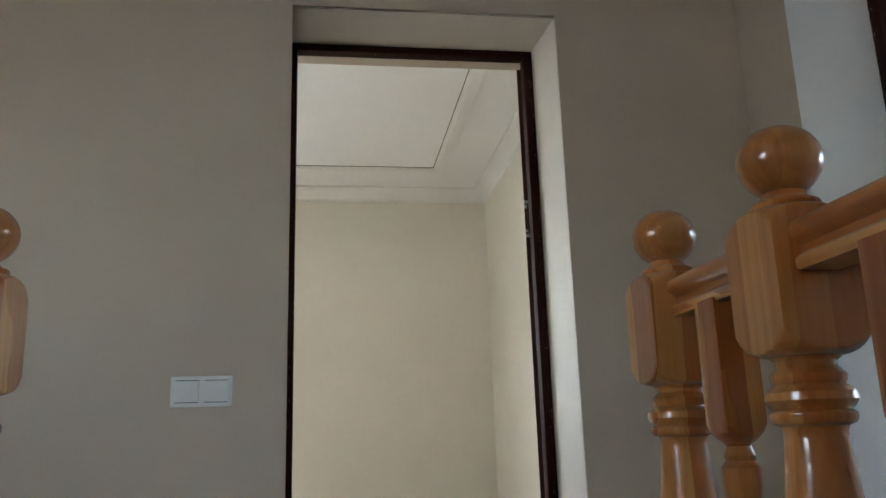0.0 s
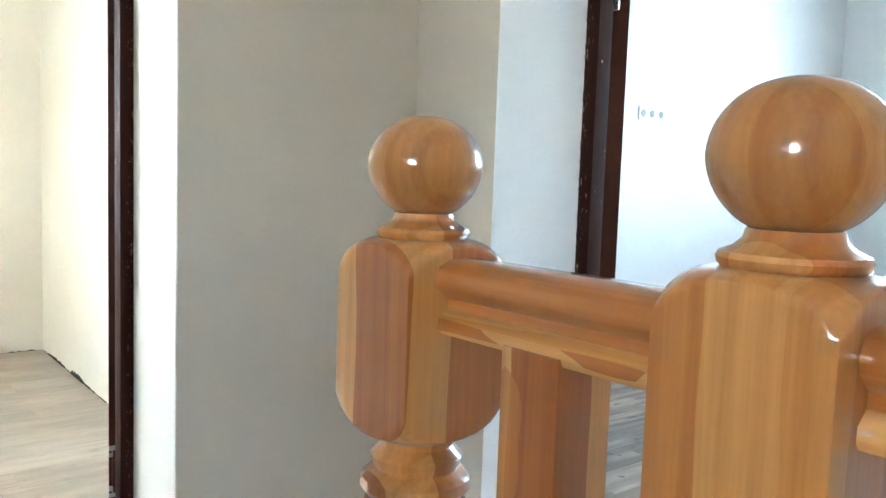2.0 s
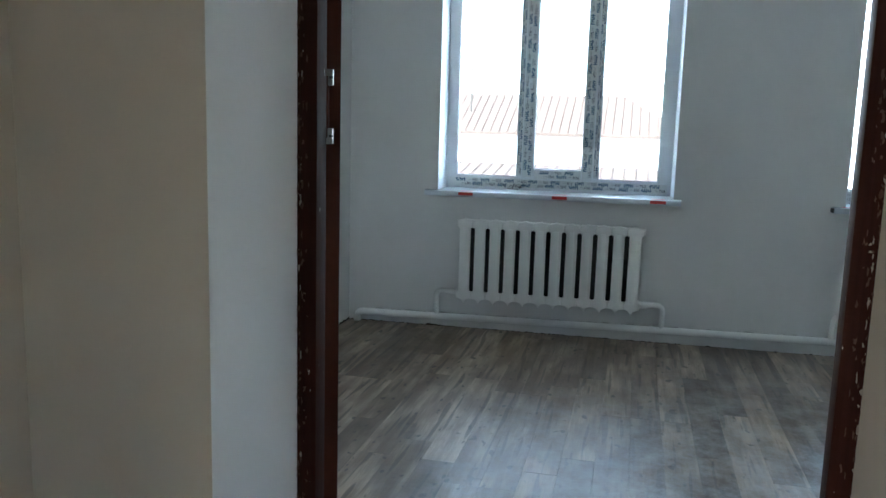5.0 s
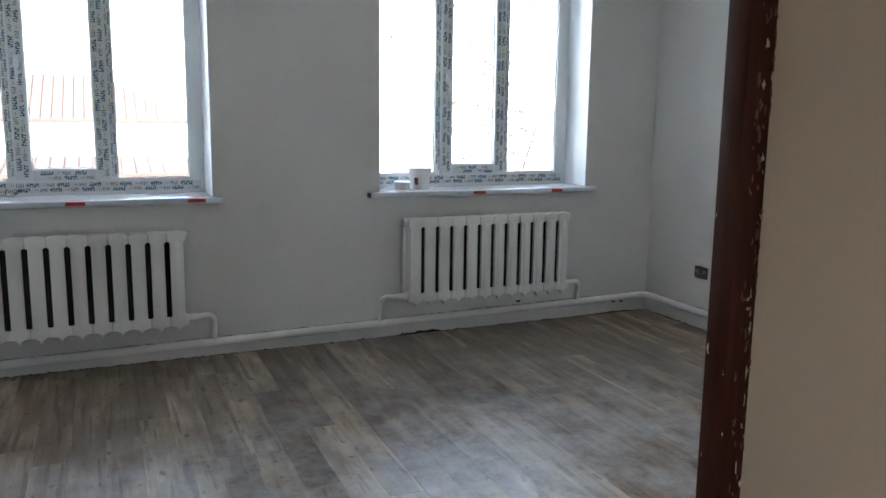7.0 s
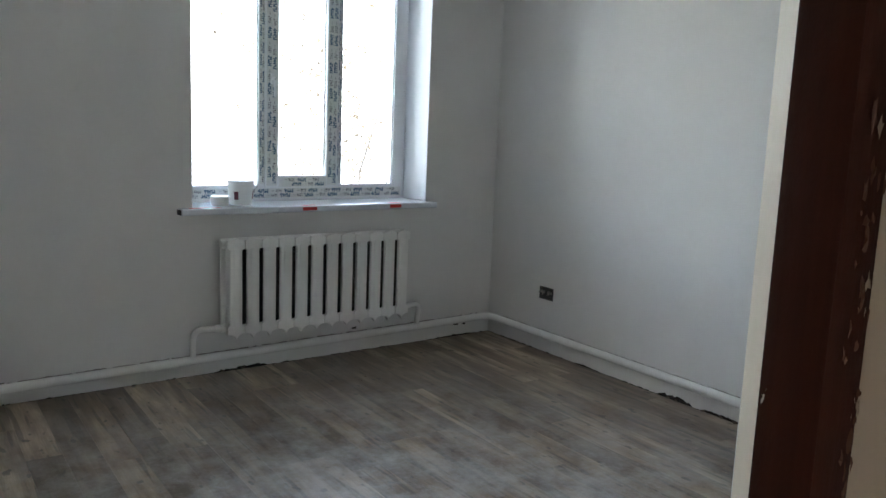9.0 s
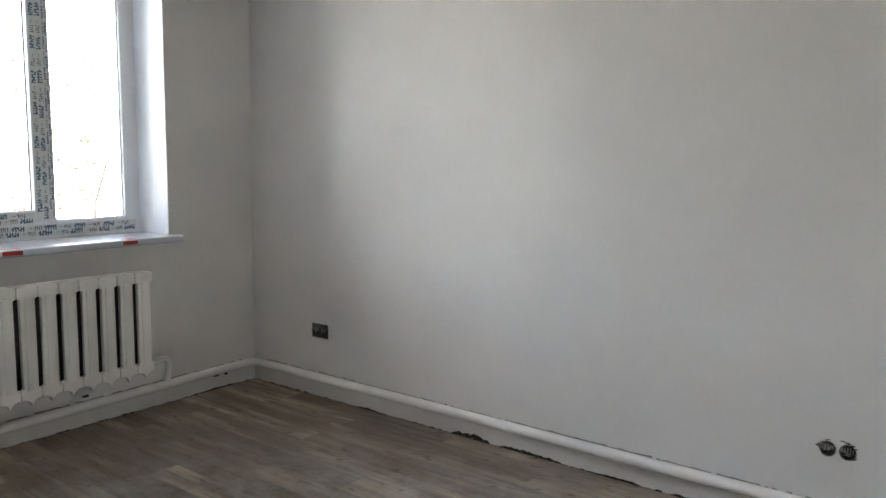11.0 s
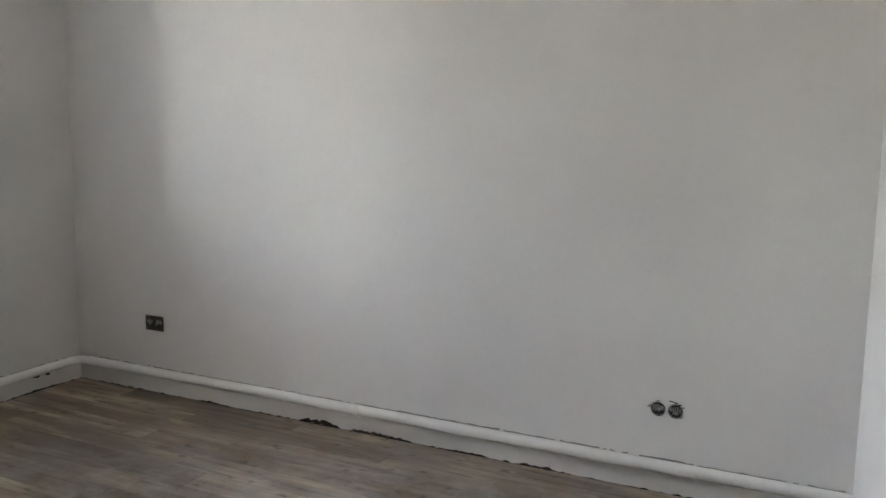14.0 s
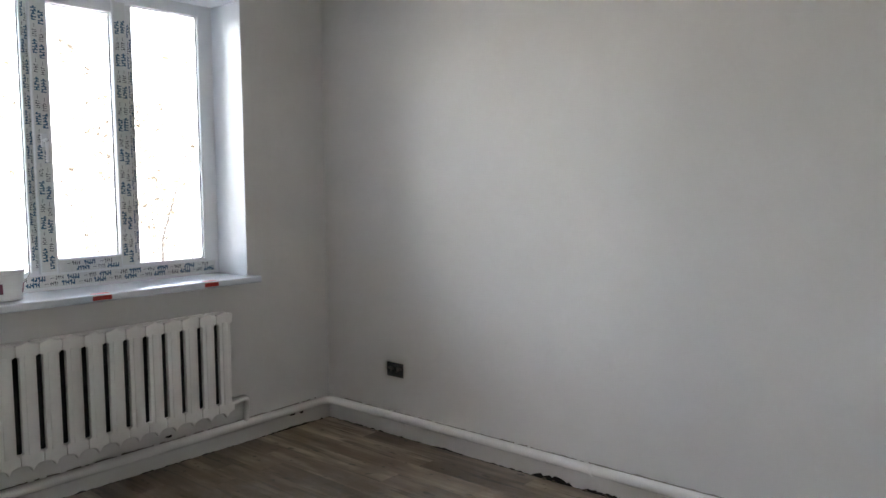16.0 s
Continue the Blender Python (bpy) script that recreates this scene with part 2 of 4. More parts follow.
LINING = plain("white_reveal_lining", (0.88, 0.92, 0.97), 0.35, grain=6, vary=0.04, relief=0.02)
SILL = plain("white_sill_board", (0.78, 0.81, 0.86), 0.22, vary=0.06, relief=0.03)
TAPE = plain("red_tape", (0.62, 0.045, 0.035), 0.4, vary=0.2)
RUBBER = plain("black_gasket", (0.03, 0.03, 0.03), 0.6)
IRON = plain("white_radiator_enamel", (0.90, 0.885, 0.85), 0.30, grain=45, vary=0.08, relief=0.35)
PIPE = plain("white_pipe_enamel", (0.91, 0.90, 0.87), 0.22, grain=40, vary=0.08, relief=0.3)
SLOTSHADE = plain("dark_slot_shade", (0.022, 0.020, 0.018), 0.8, vary=0.3)
GAP = plain("raw_dark_plaster", (0.045, 0.035, 0.028), 0.9, grain=120, vary=0.5, relief=0.8)
CHIP = plain("broken_plaster", (0.20, 0.16, 0.12), 0.9, grain=120, vary=0.5, relief=0.8)
SWITCH = plain("white_switch_plastic", (0.86, 0.86, 0.85), 0.3, vary=0.04, relief=0.02)
BOXBLACK = plain("black_socket_box", (0.012, 0.012, 0.013), 0.5)
BOXPLATE = plain("dark_mount_plate", (0.10, 0.10, 0.10), 0.5, grain=200, vary=0.6)
INSERT = plain("grey_socket_insert", (0.48, 0.47, 0.45), 0.5, grain=200, vary=0.6)
WIRE = plain("copper_white_wire", (0.55, 0.50, 0.44), 0.4, vary=0.3)
BUCKET = plain("white_bucket_plastic", (0.82, 0.82, 0.80), 0.35, vary=0.05)
LABEL = plain("dark_bucket_label", (0.22, 0.07, 0.10), 0.4)
GLASS = pane_glass("window_glass")
ROOF = plain("tan_metal_roofing", (0.096, 0.070, 0.057), 0.9, grain=8, vary=0.2)
SEAM = plain("brown_roof_seam", (0.104, 0.072, 0.054), 0.9, grain=8, vary=0.25)
for weathered in (ROOF, SEAM):
    weathered.node_tree.nodes["Principled BSDF"].inputs["Specular IOR Level"].default_value = 0.08
RENDERW = plain("white_render", (0.80, 0.78, 0.75), 0.8, grain=5, vary=0.12)
SNOW = plain("pale_ground", (0.62, 0.60, 0.57), 0.9, grain=2, vary=0.25, relief=0.6)
BARK = plain("grey_bark", (0.05, 0.042, 0.035), 0.9, grain=40, vary=0.4, relief=0.8)
DRYLEAF = plain("dry_leaf", (0.10, 0.075, 0.048), 0.7, grain=20, vary=0.4)


# ---- mesh helpers ----
def mesh_of(name, bm, mat, sharp=35):
    bmesh.ops.recalc_face_normals(bm, faces=bm.faces)
    me = bpy.data.meshes.new(name)
    bm.to_mesh(me)
    bm.free()
    me.materials.append(mat)
    me.shade_smooth()
    me.set_sharp_from_angle(angle=radians(sharp))
    return me


def part(name, bm, mat, parent=None, label="", sharp=35):
    ob = new(name, mesh_of(name, bm, mat, sharp))
    if parent:
        ob.parent = parent
        ob.matrix_parent_inverse = parent.matrix_world.inverted()
    return tagged(ob, label)


def thing(name, x, y, z, label, category, group="", kind=""):
    ob = new(name)
    ob.matrix_world = Matrix.Translation((x, y, z))
    bpy.context.view_layer.update()
    return tagged(ob, label, category, group, kind)


def structure(name, bm, mat, label, category, sharp=35):
    return tagged(part(name, bm, mat, sharp=sharp), label, category, kind="structure")


def box(bm, x0, x1, y0, y1, z0, z1, bevel=0.0):
    m = Matrix.LocRotScale(((x0 + x1) / 2, (y0 + y1) / 2, (z0 + z1) / 2), None, (abs(x1 - x0), abs(y1 - y0), abs(z1 - z0)))
    made = bmesh.ops.create_cube(bm, size=1, matrix=m)
    if bevel:
        edges = list({e for v in made["verts"] for e in v.link_edges})
        bmesh.ops.bevel(bm, geom=edges, offset=bevel, segments=2, affect="EDGES", profile=0.6)
    return bm


def boxed(*args, bevel=0.0):
    return box(bmesh.new(), *args, bevel=bevel)


def prism(bm, poly, z0, z1):
    low = [bm.verts.new((x, y, z0)) for x, y in poly]
    top = [bm.verts.new((x, y, z1)) for x, y in poly]
    n = len(poly)
    bm.faces.new(low[::-1])
    bm.faces.new(top)
    for i in range(n):
        bm.faces.new((low[i], low[(i + 1) % n], top[(i + 1) % n], top[i]))
    return bm


def tube(bm, pts, radius, sides=14, caps=True):
    """A round tube along a line of points."""
    rings = []
    pts = [Vector(p) for p in pts]
    up = Vector((0.31, 0.17, 0.93))
    for i, p in enumerate(pts):
        d = (pts[min(i + 1, len(pts) - 1)] - pts[max(i - 1, 0)]).normalized()
        a = d.cross(up).normalized()
        b = d.cross(a)
        r = radius[i] if isinstance(radius, (list, tuple)) else radius
        rings.append([bm.verts.new(p + (a * math.cos(k * math.tau / sides) + b * math.sin(k * math.tau / sides)) * r) for k in range(sides)])
    for r0, r1 in zip(rings, rings[1:]):
        for k in range(sides):
            bm.faces.new((r0[k], r0[(k + 1) % sides], r1[(k + 1) % sides], r1[k]))
    if caps:
        bm.faces.new(rings[0][::-1])
        bm.faces.new(rings[-1])
    return bm


def arc(a, corner, b, r, n=6):
    """Points that round the corner between a and b."""
    a, c, b = Vector(a), Vector(corner), Vector(b)
    p, q = c + (a - c).normalized() * r, c + (b - c).normalized() * r
    return [p.lerp(c, t).lerp(c.lerp(q, t), t) for t in [i / n for i in range(n + 1)]]


def turned(bm, profile, blocks=(), sides=48, cx=0.0, cy=0.0):
    """A turned post: profile of (z, radius); within each block (z0, z1, half width, corner cut) the wood stays many-sided."""
    zs = []
    for (z0, r0), (z1, r1) in zip(profile, profile[1:]):
        n = max(1, int(abs(z1 - z0) / 0.006))
        zs += [(z0 + (z1 - z0) * i / n, r0 + (r1 - r0) * i / n) for i in range(n)]
    zs.append(profile[-1])
    rings = []
    for z, r in zs:
        ring = []
        for k in range(sides):
            th = k * math.tau / sides
            rr = r
            for z0, z1, hw, diag in blocks:
                if z0 <= z <= z1:
                    c, s = abs(math.cos(th)), abs(math.sin(th))
                    rr = min(r, hw / max(c, s), diag / ((c + s) * 0.7071))
            ring.append(bm.verts.new((cx + rr * math.cos(th), cy + rr * math.sin(th), z)))
        rings.append(ring)
    for r0, r1 in zip(rings, rings[1:]):
        for k in range(sides):
            bm.faces.new((r0[k], r0[(k + 1) % sides], r1[(k + 1) % sides], r1[k]))
    bm.faces.new(rings[0][::-1])
    bm.faces.new(rings[-1])
    return bm


# ---- structure: walls, floors, ceilings ----
TOP = 2.85
EAST, SOUTH, NORTH, WEST = 6.05, -4.74, 0.975, 1.76
DOOR_TOP = 2.115
# the outer wall stands 1.7 degrees out of square, turned about the south-east corner
SKEW = Matrix.Translation((EAST, SOUTH, 0)) @ Matrix.Rotation(radians(1.72), 4, "Z") @ Matrix.Translation((-EAST, -SOUTH, 0))


def skewed(ob):
    """Turns a thing with the outer wall that it belongs to."""
    ob.matrix_world = SKEW @ ob.matrix_world
    return ob



bm = bmesh.new()
prism(bm, [(-3.2, 0), (0, 0), (-0.03, 0.24), (-0.05, 0.40), (-3.2, 0.40)], -0.1, TOP)
prism(bm, [(0.853, 0), (1.495, 0), (1.495, 0.40), (0.95, 0.40), (0.835, 0.285), (0.835, 0.24)], -0.1, TOP)
prism(bm, [(0, 0), (0.853, 0), (0.835, 0.24), (0.835, 0.285), (0.95, 0.40), (-0.05, 0.40), (-0.03, 0.24)], DOOR_TOP, TOP)
structure("wall_north", bm, HALL, "painted plaster wall of the landing with a doorway through it", "wall")

bm = bmesh.new()
prism(bm, [(1.495, 1.15), (1.495, 0), (1.380, -0.449), (1.59, -0.497), (1.64, -0.497), (1.76, -0.36), (1.76, 1.15)], -0.1, TOP)
prism(bm, [(1.40, -1.50), (1.40, -5.2), (1.76, -5.2), (1.76, -1.60), (1.64, -1.455), (1.59, -1.455)], -0.1, TOP)
prism(bm, [(1.380, -0.449), (1.40, -1.50), (1.59, -1.455), (1.64, -1.455), (1.76, -1.60), (1.76, -0.36), (1.64, -0.497), (1.59, -0.497)], DOOR_TOP, TOP)
structure("wall_dividing", bm, HALL, "painted plaster wall between landing and room with a doorway", "wall")

# thin plaster skins of the two door reveals and of the room side
bm = bmesh.new()
prism(bm, [(0.850, 0.002), (0.853, -0.001), (0.838, 0.24), (0.832, 0.24)], -0.0, DOOR_TOP - 0.004)
prism(bm, [(0.003, 0.004), (0.850, 0.004), (0.832, 0.238), (-0.027, 0.238)], DOOR_TOP - 0.006, DOOR_TOP - 0.003)
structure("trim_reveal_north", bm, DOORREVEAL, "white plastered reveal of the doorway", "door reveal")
bm = bmesh.new()
prism(bm, [(1.378, -0.449), (1.384, -0.454), (1.59, -0.503), (1.59, -0.497)], 0, DOOR_TOP)
structure("trim_reveal_hinge_side", bm, REVEAL, "white plastered reveal of the doorway", "door reveal")
# lock side lies in shade, which is put into a darker plaster colour
bm = bmesh.new()
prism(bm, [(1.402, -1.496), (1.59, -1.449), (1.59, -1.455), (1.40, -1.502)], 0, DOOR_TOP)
structure("trim_reveal_lock_side", bm, SHADEREVEAL, "beige plaster reveal of the doorway, darkened in place of shade", "door reveal")
bm = bmesh.new()
box(bm, WEST, WEST + 0.004, SOUTH, -1.605, 0.0, TOP)
box(bm, WEST, WEST + 0.004, -0.355, NORTH, 0.0, TOP)
box(bm, WEST, WEST + 0.004, -1.605, -0.355, DOOR_TOP, TOP)
structure("wall_west", bm, WALL, "grey-white painted wall on the room side", "wall")

# room with the radiators
WIN = ((0.312, -1.353), (-2.445, -4.110))
SILL_Z, HEAD_Z = 1.016, 2.64
OUT = EAST + 0.50
bm = bmesh.new()
ys = [NORTH + 0.15, WIN[0][0], WIN[0][1], WIN[1][0], WIN[1][1], SOUTH - 0.15]
for i in range(0, 6, 2):
    box(bm, EAST, OUT, ys[i + 1], ys[i], -0.1, TOP)
for y1, y0 in WIN:
    box(bm, EAST, OUT, y0, y1, -0.1, SILL_Z - 0.032)
    box(bm, EAST, OUT, y0, y1, HEAD_Z, TOP)
skewed(structure("wall_east", bm, WALL, "grey-white painted outer wall with two window openings", "wall"))
structure("wall_south", boxed(WEST - 0.36, EAST + 0.06, SOUTH - 0.15, SOUTH, -0.1, TOP), WALL, "grey-white painted bare wall", "wall")
structure("wall_room_north", boxed(WEST, EAST, NORTH, NORTH + 0.15, -0.1, TOP), WALL, "pale painted bare wall", "wall")
structure("ceiling_room", boxed(WEST - 0.36, OUT, SOUTH - 0.15, NORTH + 0.15, TOP, TOP + 0.2), CEIL, "white ceiling of the room", "ceiling")
floor_b = structure("floor_room", boxed(WEST - 0.17, EAST, SOUTH, NORTH, -0.2, -0.006), JOINT, "floor of grey oak boards, dusty", "floor")

# side room behind the landing
AX, AY, AZ = 1.21, 3.085, 2.50
bm = bmesh.new()
box(bm, AX, 1.495, 0.40, AY + 0.2, -0.1, TOP)
structure("wall_side_room_east", bm, CREAM, "cream painted wall", "wall")
# wall with an unseen opening, added to let daylight into the side room
bm = bmesh.new()
box(bm, -1.2, AX, AY, AY + 0.2, -0.1, TOP)
box(bm, -3.2, -2.3, AY, AY + 0.2, -0.1, TOP)
box(bm, -2.3, -1.2, AY, AY + 0.2, -0.1, 1.15)
box(bm, -2.3, -1.2, AY, AY + 0.2, 2.15, TOP)
structure("wall_side_room_north", bm, CREAM, "cream painted wall", "wall")
bm = bmesh.new()
box(bm, -3.4, -3.2, 0.0, AY + 0.2, -0.1, TOP)
structure("wall_side_room_west", bm, CREAM, "cream painted wall", "wall")
bm = bmesh.new()
box(bm, -3.2, -0.06, 0.40, 0.404, 0, AZ)
box(bm, 0.955, AX, 0.40, 0.404, 0, AZ)
structure("wall_side_room_south", bm, CREAM, "cream painted wall around the doorway", "wall")
bm = bmesh.new()
box(bm, -3.2, AX, 0.40, AY, AZ, AZ + 0.1)
structure("ceiling_side_room", bm, CEIL, "cream-white ceiling with flat moulding frame", "ceiling")


def cornice(bm, x0, x1, y0, y1, z, prof):
    """A mitred moulding round a rectangle; prof: (inwards, down)."""
    rings = []
    for d, h in prof:
        rings.append([bm.verts.new(p) for p in ((x0 + d, y0 + d, z - h), (x1 - d, y0 + d, z - h), (x1 - d, y1 - d, z - h), (x0 + d, y1 - d, z - h))])
    for a, b in zip(rings, rings[1:] + rings[:1]):
        for k in range(4):
            bm.faces.new((a[k], a[(k + 1) % 4], b[(k + 1) % 4], b[k]))
    return bm


crown = [(0, 0), (0.085, 0), (0.085, 0.012), (0.070, 0.018), (0.045, 0.042), (0.020, 0.070), (0.014, 0.082), (0.0, 0.090)]
tagged(part("cornice", cornice(bmesh.new(), -3.2, AX, 0.404, AY, AZ, crown), CORNICE, sharp=50), "white coved cornice between wall and ceiling", "cornice", kind="structure")
flat = [(0, 0), (0.0, 0.016), (0.012, 0.020), (0.055, 0.020), (0.062, 0.014), (0.075, 0.012), (0.075, 0)]
tagged(part("trim_ceiling_frame", cornice(bmesh.new(), -2.83, AX - 0.355, 0.80, AY - 0.42, AZ, flat), CORNICE, sharp=30), "white flat moulding frame on the ceiling", "moulding", kind="structure")
# dark strip drawn in place of the shadow gap inside the moulding
line = [(0.0755, 0), (0.0755, 0.003), (0.079, 0.003), (0.079, 0)]
tagged(part("trim_ceiling_line", cornice(bmesh.new(), -2.83, AX - 0.355, 0.80, AY - 0.42, AZ, line), CHIP, sharp=30), "thin dark strip for the shadow gap beside the ceiling moulding", "moulding", kind="structure")
floor_a = structure("floor_side_room", boxed(-3.2, AX, 0.24, AY, -0.2, -0.006), JOINT, "floor of pale oak boards", "floor")

# stair hall
bm = bmesh.new()
box(bm, -2.6, 1.495, -0.40, 0.24, -0.25, 0.0)
box(bm, -2.6, 1.40, -1.25, -0.40, -0.25, 0.0)
box(bm, 0.56, 1.60, -5.2, -1.25, -0.25, 0.0)
box(bm, -2.6, -0.25, -5.2, -1.25, -0.25, 0.0)
box(bm, 1.40, 1.60, -1.25, -0.45, -0.25, 0.0)
structure("floor_landing", bm, CONCRETE, "bare landing floor round the stair opening", "floor")
bm = bmesh.new()
for i in range(1, 15):
    box(bm, -0.25, 0.56, -1.25 - 0.28 * i, -1.25 - 0.28 * (i - 1), -3.2, -0.17 * i, 0.004)
structure("stairs", bm, CONCRETE, "straight flight of bare concrete steps", "stairs")
# opening is added out of view, sized for the daylight on the landing
bm = bmesh.new()
box(bm, -2.8, -2.6, -5.4, 0, -3.2, 1.2)
box(bm, -2.8, -2.6, -5.4, 0, 2.0, TOP)
box(bm, -2.8, -2.6, -5.4, -3.15, 1.2, 2.0)
box(bm, -2.8, -2.6, -2.3, 0, 1.2, 2.0)
structure("wall_hall_west", bm, HALL, "painted stair hall wall with an added opening for daylight", "wall")
structure("wall_hall_south", boxed(-2.6, 1.40, -5.4, -5.2, -3.2, TOP), HALL, "painted stair hall wall", "wall")
structure("ceiling_hall", boxed(-2.8, 1.50, -5.4, 0, TOP, TOP + 0.2), CEIL, "white ceiling over the stair hall", "ceiling")
structure("floor_lower", boxed(-2.8, 1.40, -5.4, -1.2, -3.3, -3.2), CONCRETE, "bare floor at the foot of the stairs", "floor")
bm = bmesh.new()
box(bm, -0.45, -0.25, -5.2, -1.25, -3.2, -0.25)
box(bm, 0.56, 0.76, -5.2, -1.25, -3.2, -0.25)
structure("wall_stair_sides", bm, HALL, "painted walls beside the stair flight", "wall")

# ---- doors ----
def door_frame(name, box_args, head_args, label):
    fr = thing(name, 0, 0, 0, label, "door frame", kind="structure")
    for a in box_args:
        part("jamb", boxed(*a, bevel=0.003), BROWN, fr)
    part("head", boxed(*head_args, bevel=0.003), BROWN, fr)
    return fr


def hinge(x, y, z, parent, dx, dy):
    """A worn butt hinge: slim knuckle with a small screwed plate at either end."""
    h = part("hinge", tube(bmesh.new(), [(x, y, z - 0.055), (x, y, z + 0.055)], 0.005, 10), LEAFP, parent, "painted butt hinge with bare metal ends")
    for s in (-0.052, 0.052):
        part("hinge_plate", boxed(min(x, x + dx) - 0.003, max(x, x + dx) + 0.003, min(y, y + dy) - 0.003, max(y, y + dy) + 0.003, z + s - 0.014, z + s + 0.014, bevel=0.001), STEEL, h, "bare metal hinge plate")
        part("screw", tube(bmesh.new(), [(x + dx * 0.7 - 0.005, y + dy * 0.7 - 0.005, z + s), (x + dx * 0.7, y + dy * 0.7, z + s)], 0.003, 8), BOXBLACK, h)
    return h


def door_leaf(name, x, y, turn, width, height, label, side=-1):
    """A panelled leaf; hinged at x, y; at turn 0 it lies along +x."""
    leaf = thing(name, x, y, 0.012, label, "door", kind="structure")
    t = 0.042
    lo, hi = (-t, 0) if side < 0 else (0, t)
    bm = bmesh.new()
    for a in ((0, 0.11, 0, height), (width - 0.11, width, 0, height)):
        box(bm, a[0], a[1], lo, hi, a[2], a[3])
    for z0, z1 in ((0, 0.22), (0.85, 1.0), (height - 0.12, height)):
        box(bm, 0.11, width - 0.11, lo, hi, z0, z1)
    ob = part("leaf_frame", bm, LEAFP)
    ob.parent = leaf
    for z0, z1 in ((0.22, 0.85), (1.0, height - 0.12)):
        p = part("panel", boxed(0.11, width - 0.11, lo + 0.012, hi - 0.012, z0, z1), LEAFP)
        p.parent = leaf
    leaf.matrix_world = pose(x, y, 0.012, 0, 0, turn)
    return leaf


fa = door_frame("door_frame", [(-0.05, 0.004, 0.24, 0.285, 0, 2.112), (0.800, 0.840, 0.24, 0.285, 0, 2.112)], (0.004, 0.800, 0.24, 0.285, 2.085, 2.112), "dark brown chipped timber door frame in the landing wall")
hinge(0.800, 0.290, 0.27, fa, -0.010, 0.0)
hinge(0.800, 0.290, 1.50, fa, -0.010, 0.0)
door_leaf("door_1", 0.832, 0.297, 68, 0.78, 2.06, "dark brown panelled door standing open into the side room", 1)
fb = door_frame("door_frame", [(1.59, 1.635, -0.540, -0.498, 0, 2.112), (1.59, 1.627, -1.455, -1.412, 0, 2.112)], (1.59, 1.635, -1.412, -0.540, 2.085, 2.112), "dark brown chipped timber door frame with plaster smears")
SMEAR = plain("cream_plaster_smear", (0.36, 0.29, 0.22), 0.85, grain=90, vary=0.35, relief=0.6)
RAW = plain("raw_brown_edge", (0.11, 0.050, 0.028), 0.9, grain=90, vary=0.5, relief=0.8)


def plaster_flecks(parent, x, y, along, out, seed):
    """Flat lumps of plaster left along a jamb; along: into the frame face, out: off the face."""
    r = random.Random(seed)
    for mat, count, spread, label in ((RAW, 260, 0.022, "raw broken plaster edge beside the jamb"), (SMEAR, 60, 0.012, "cream plaster flecks beside the jamb")):
        bm = bmesh.new()
        for i in range(count):
            z = r.uniform(0.02, 2.08)
            d = r.random() ** 2.2 * spread
            w, h = r.uniform(0.001, 0.0035), r.uniform(0.0015, 0.009)
            c = Vector((x, y, z)) + Vector((*along, 0)) * d + Vector((*out, 0)) * 0.0008
            ring = []
            n = 9
            for k in range(n):
                q = r.uniform(0.25, 1.3)
                ring.append(bm.verts.new(c + Vector((*along, 0)) * w * q * math.cos(k * math.tau / n) + Vector((0, 0, h * q * math.sin(k * math.tau / n)))))
            tip = bm.verts.new(c + Vector((*out, 0)) * r.uniform(0.0004, 0.0012))
            for k in range(n):
                bm.faces.new((ring[k], ring[(k + 1) % n], tip))
        part("plaster_flecks", bm, mat, parent, label, sharp=20)


plaster_flecks(fa, 0.838, 0.24, (-1, 0), (0, -1), 41)
plaster_flecks(fa, -0.027, 0.24, (1, 0), (0, -1), 42)
plaster_flecks(fb, 1.59, -0.503, (0, -1), (-1, 0), 43)
plaster_flecks(fb, 1.59, -1.449, (0, 1), (-1, 0), 44)
hinge(1.640, -0.537, 1.485, fb, 0.0, -0.010)
hinge(1.640, -0.537, 0.31, fb, 0.0, -0.010)
door_leaf("door_2", 1.645, -0.523, 50, 0.80, 2.06, "dark brown panelled door standing open into the room")

# ---- balustrade ----
NEWEL = [(0.0, 0.09), (0.24, 0.09), (0.262, 0.048), (0.268, 0.040), (0.275, 0.050), (0.29, 0.054), (0.305, 0.048), (0.312, 0.040), (0.33, 0.046), (0.40, 0.056), (0.50, 0.0545),
         (0.60, 0.048), (0.68, 0.040), (0.74, 0.034), (0.770, 0.0315), (0.776, 0.0335), (0.779, 0.041), (0.784, 0.0435), (0.789, 0.0430), (0.792, 0.0385), (0.795, 0.042), (0.802, 0.0465), (0.810, 0.0455), (0.815, 0.040),
         (0.818, 0.0355), (0.822, 0.0375), (0.828, 0.0385), (0.832, 0.0345), (0.837, 0.0305), (0.842, 0.0305), (0.845, 0.035)]
NEWEL += [(0.890 - 0.043 * math.cos(a), 0.0345 + 0.039 * math.sin(a)) for a in [math.pi / 2 * i / 12 for i in range(13)]]
NEWEL += [(0.962 + 0.044 * math.sin(a), 0.0355 + 0.038 * math.cos(a)) for a in [math.pi / 2 * i / 14 for i in range(15)]]
NEWEL += [(1.0075, 0.0375), (1.011, 0.0385), (1.014, 0.037), (1.017, 0.030), (1.021, 0.0255), (1.026, 0.024)]
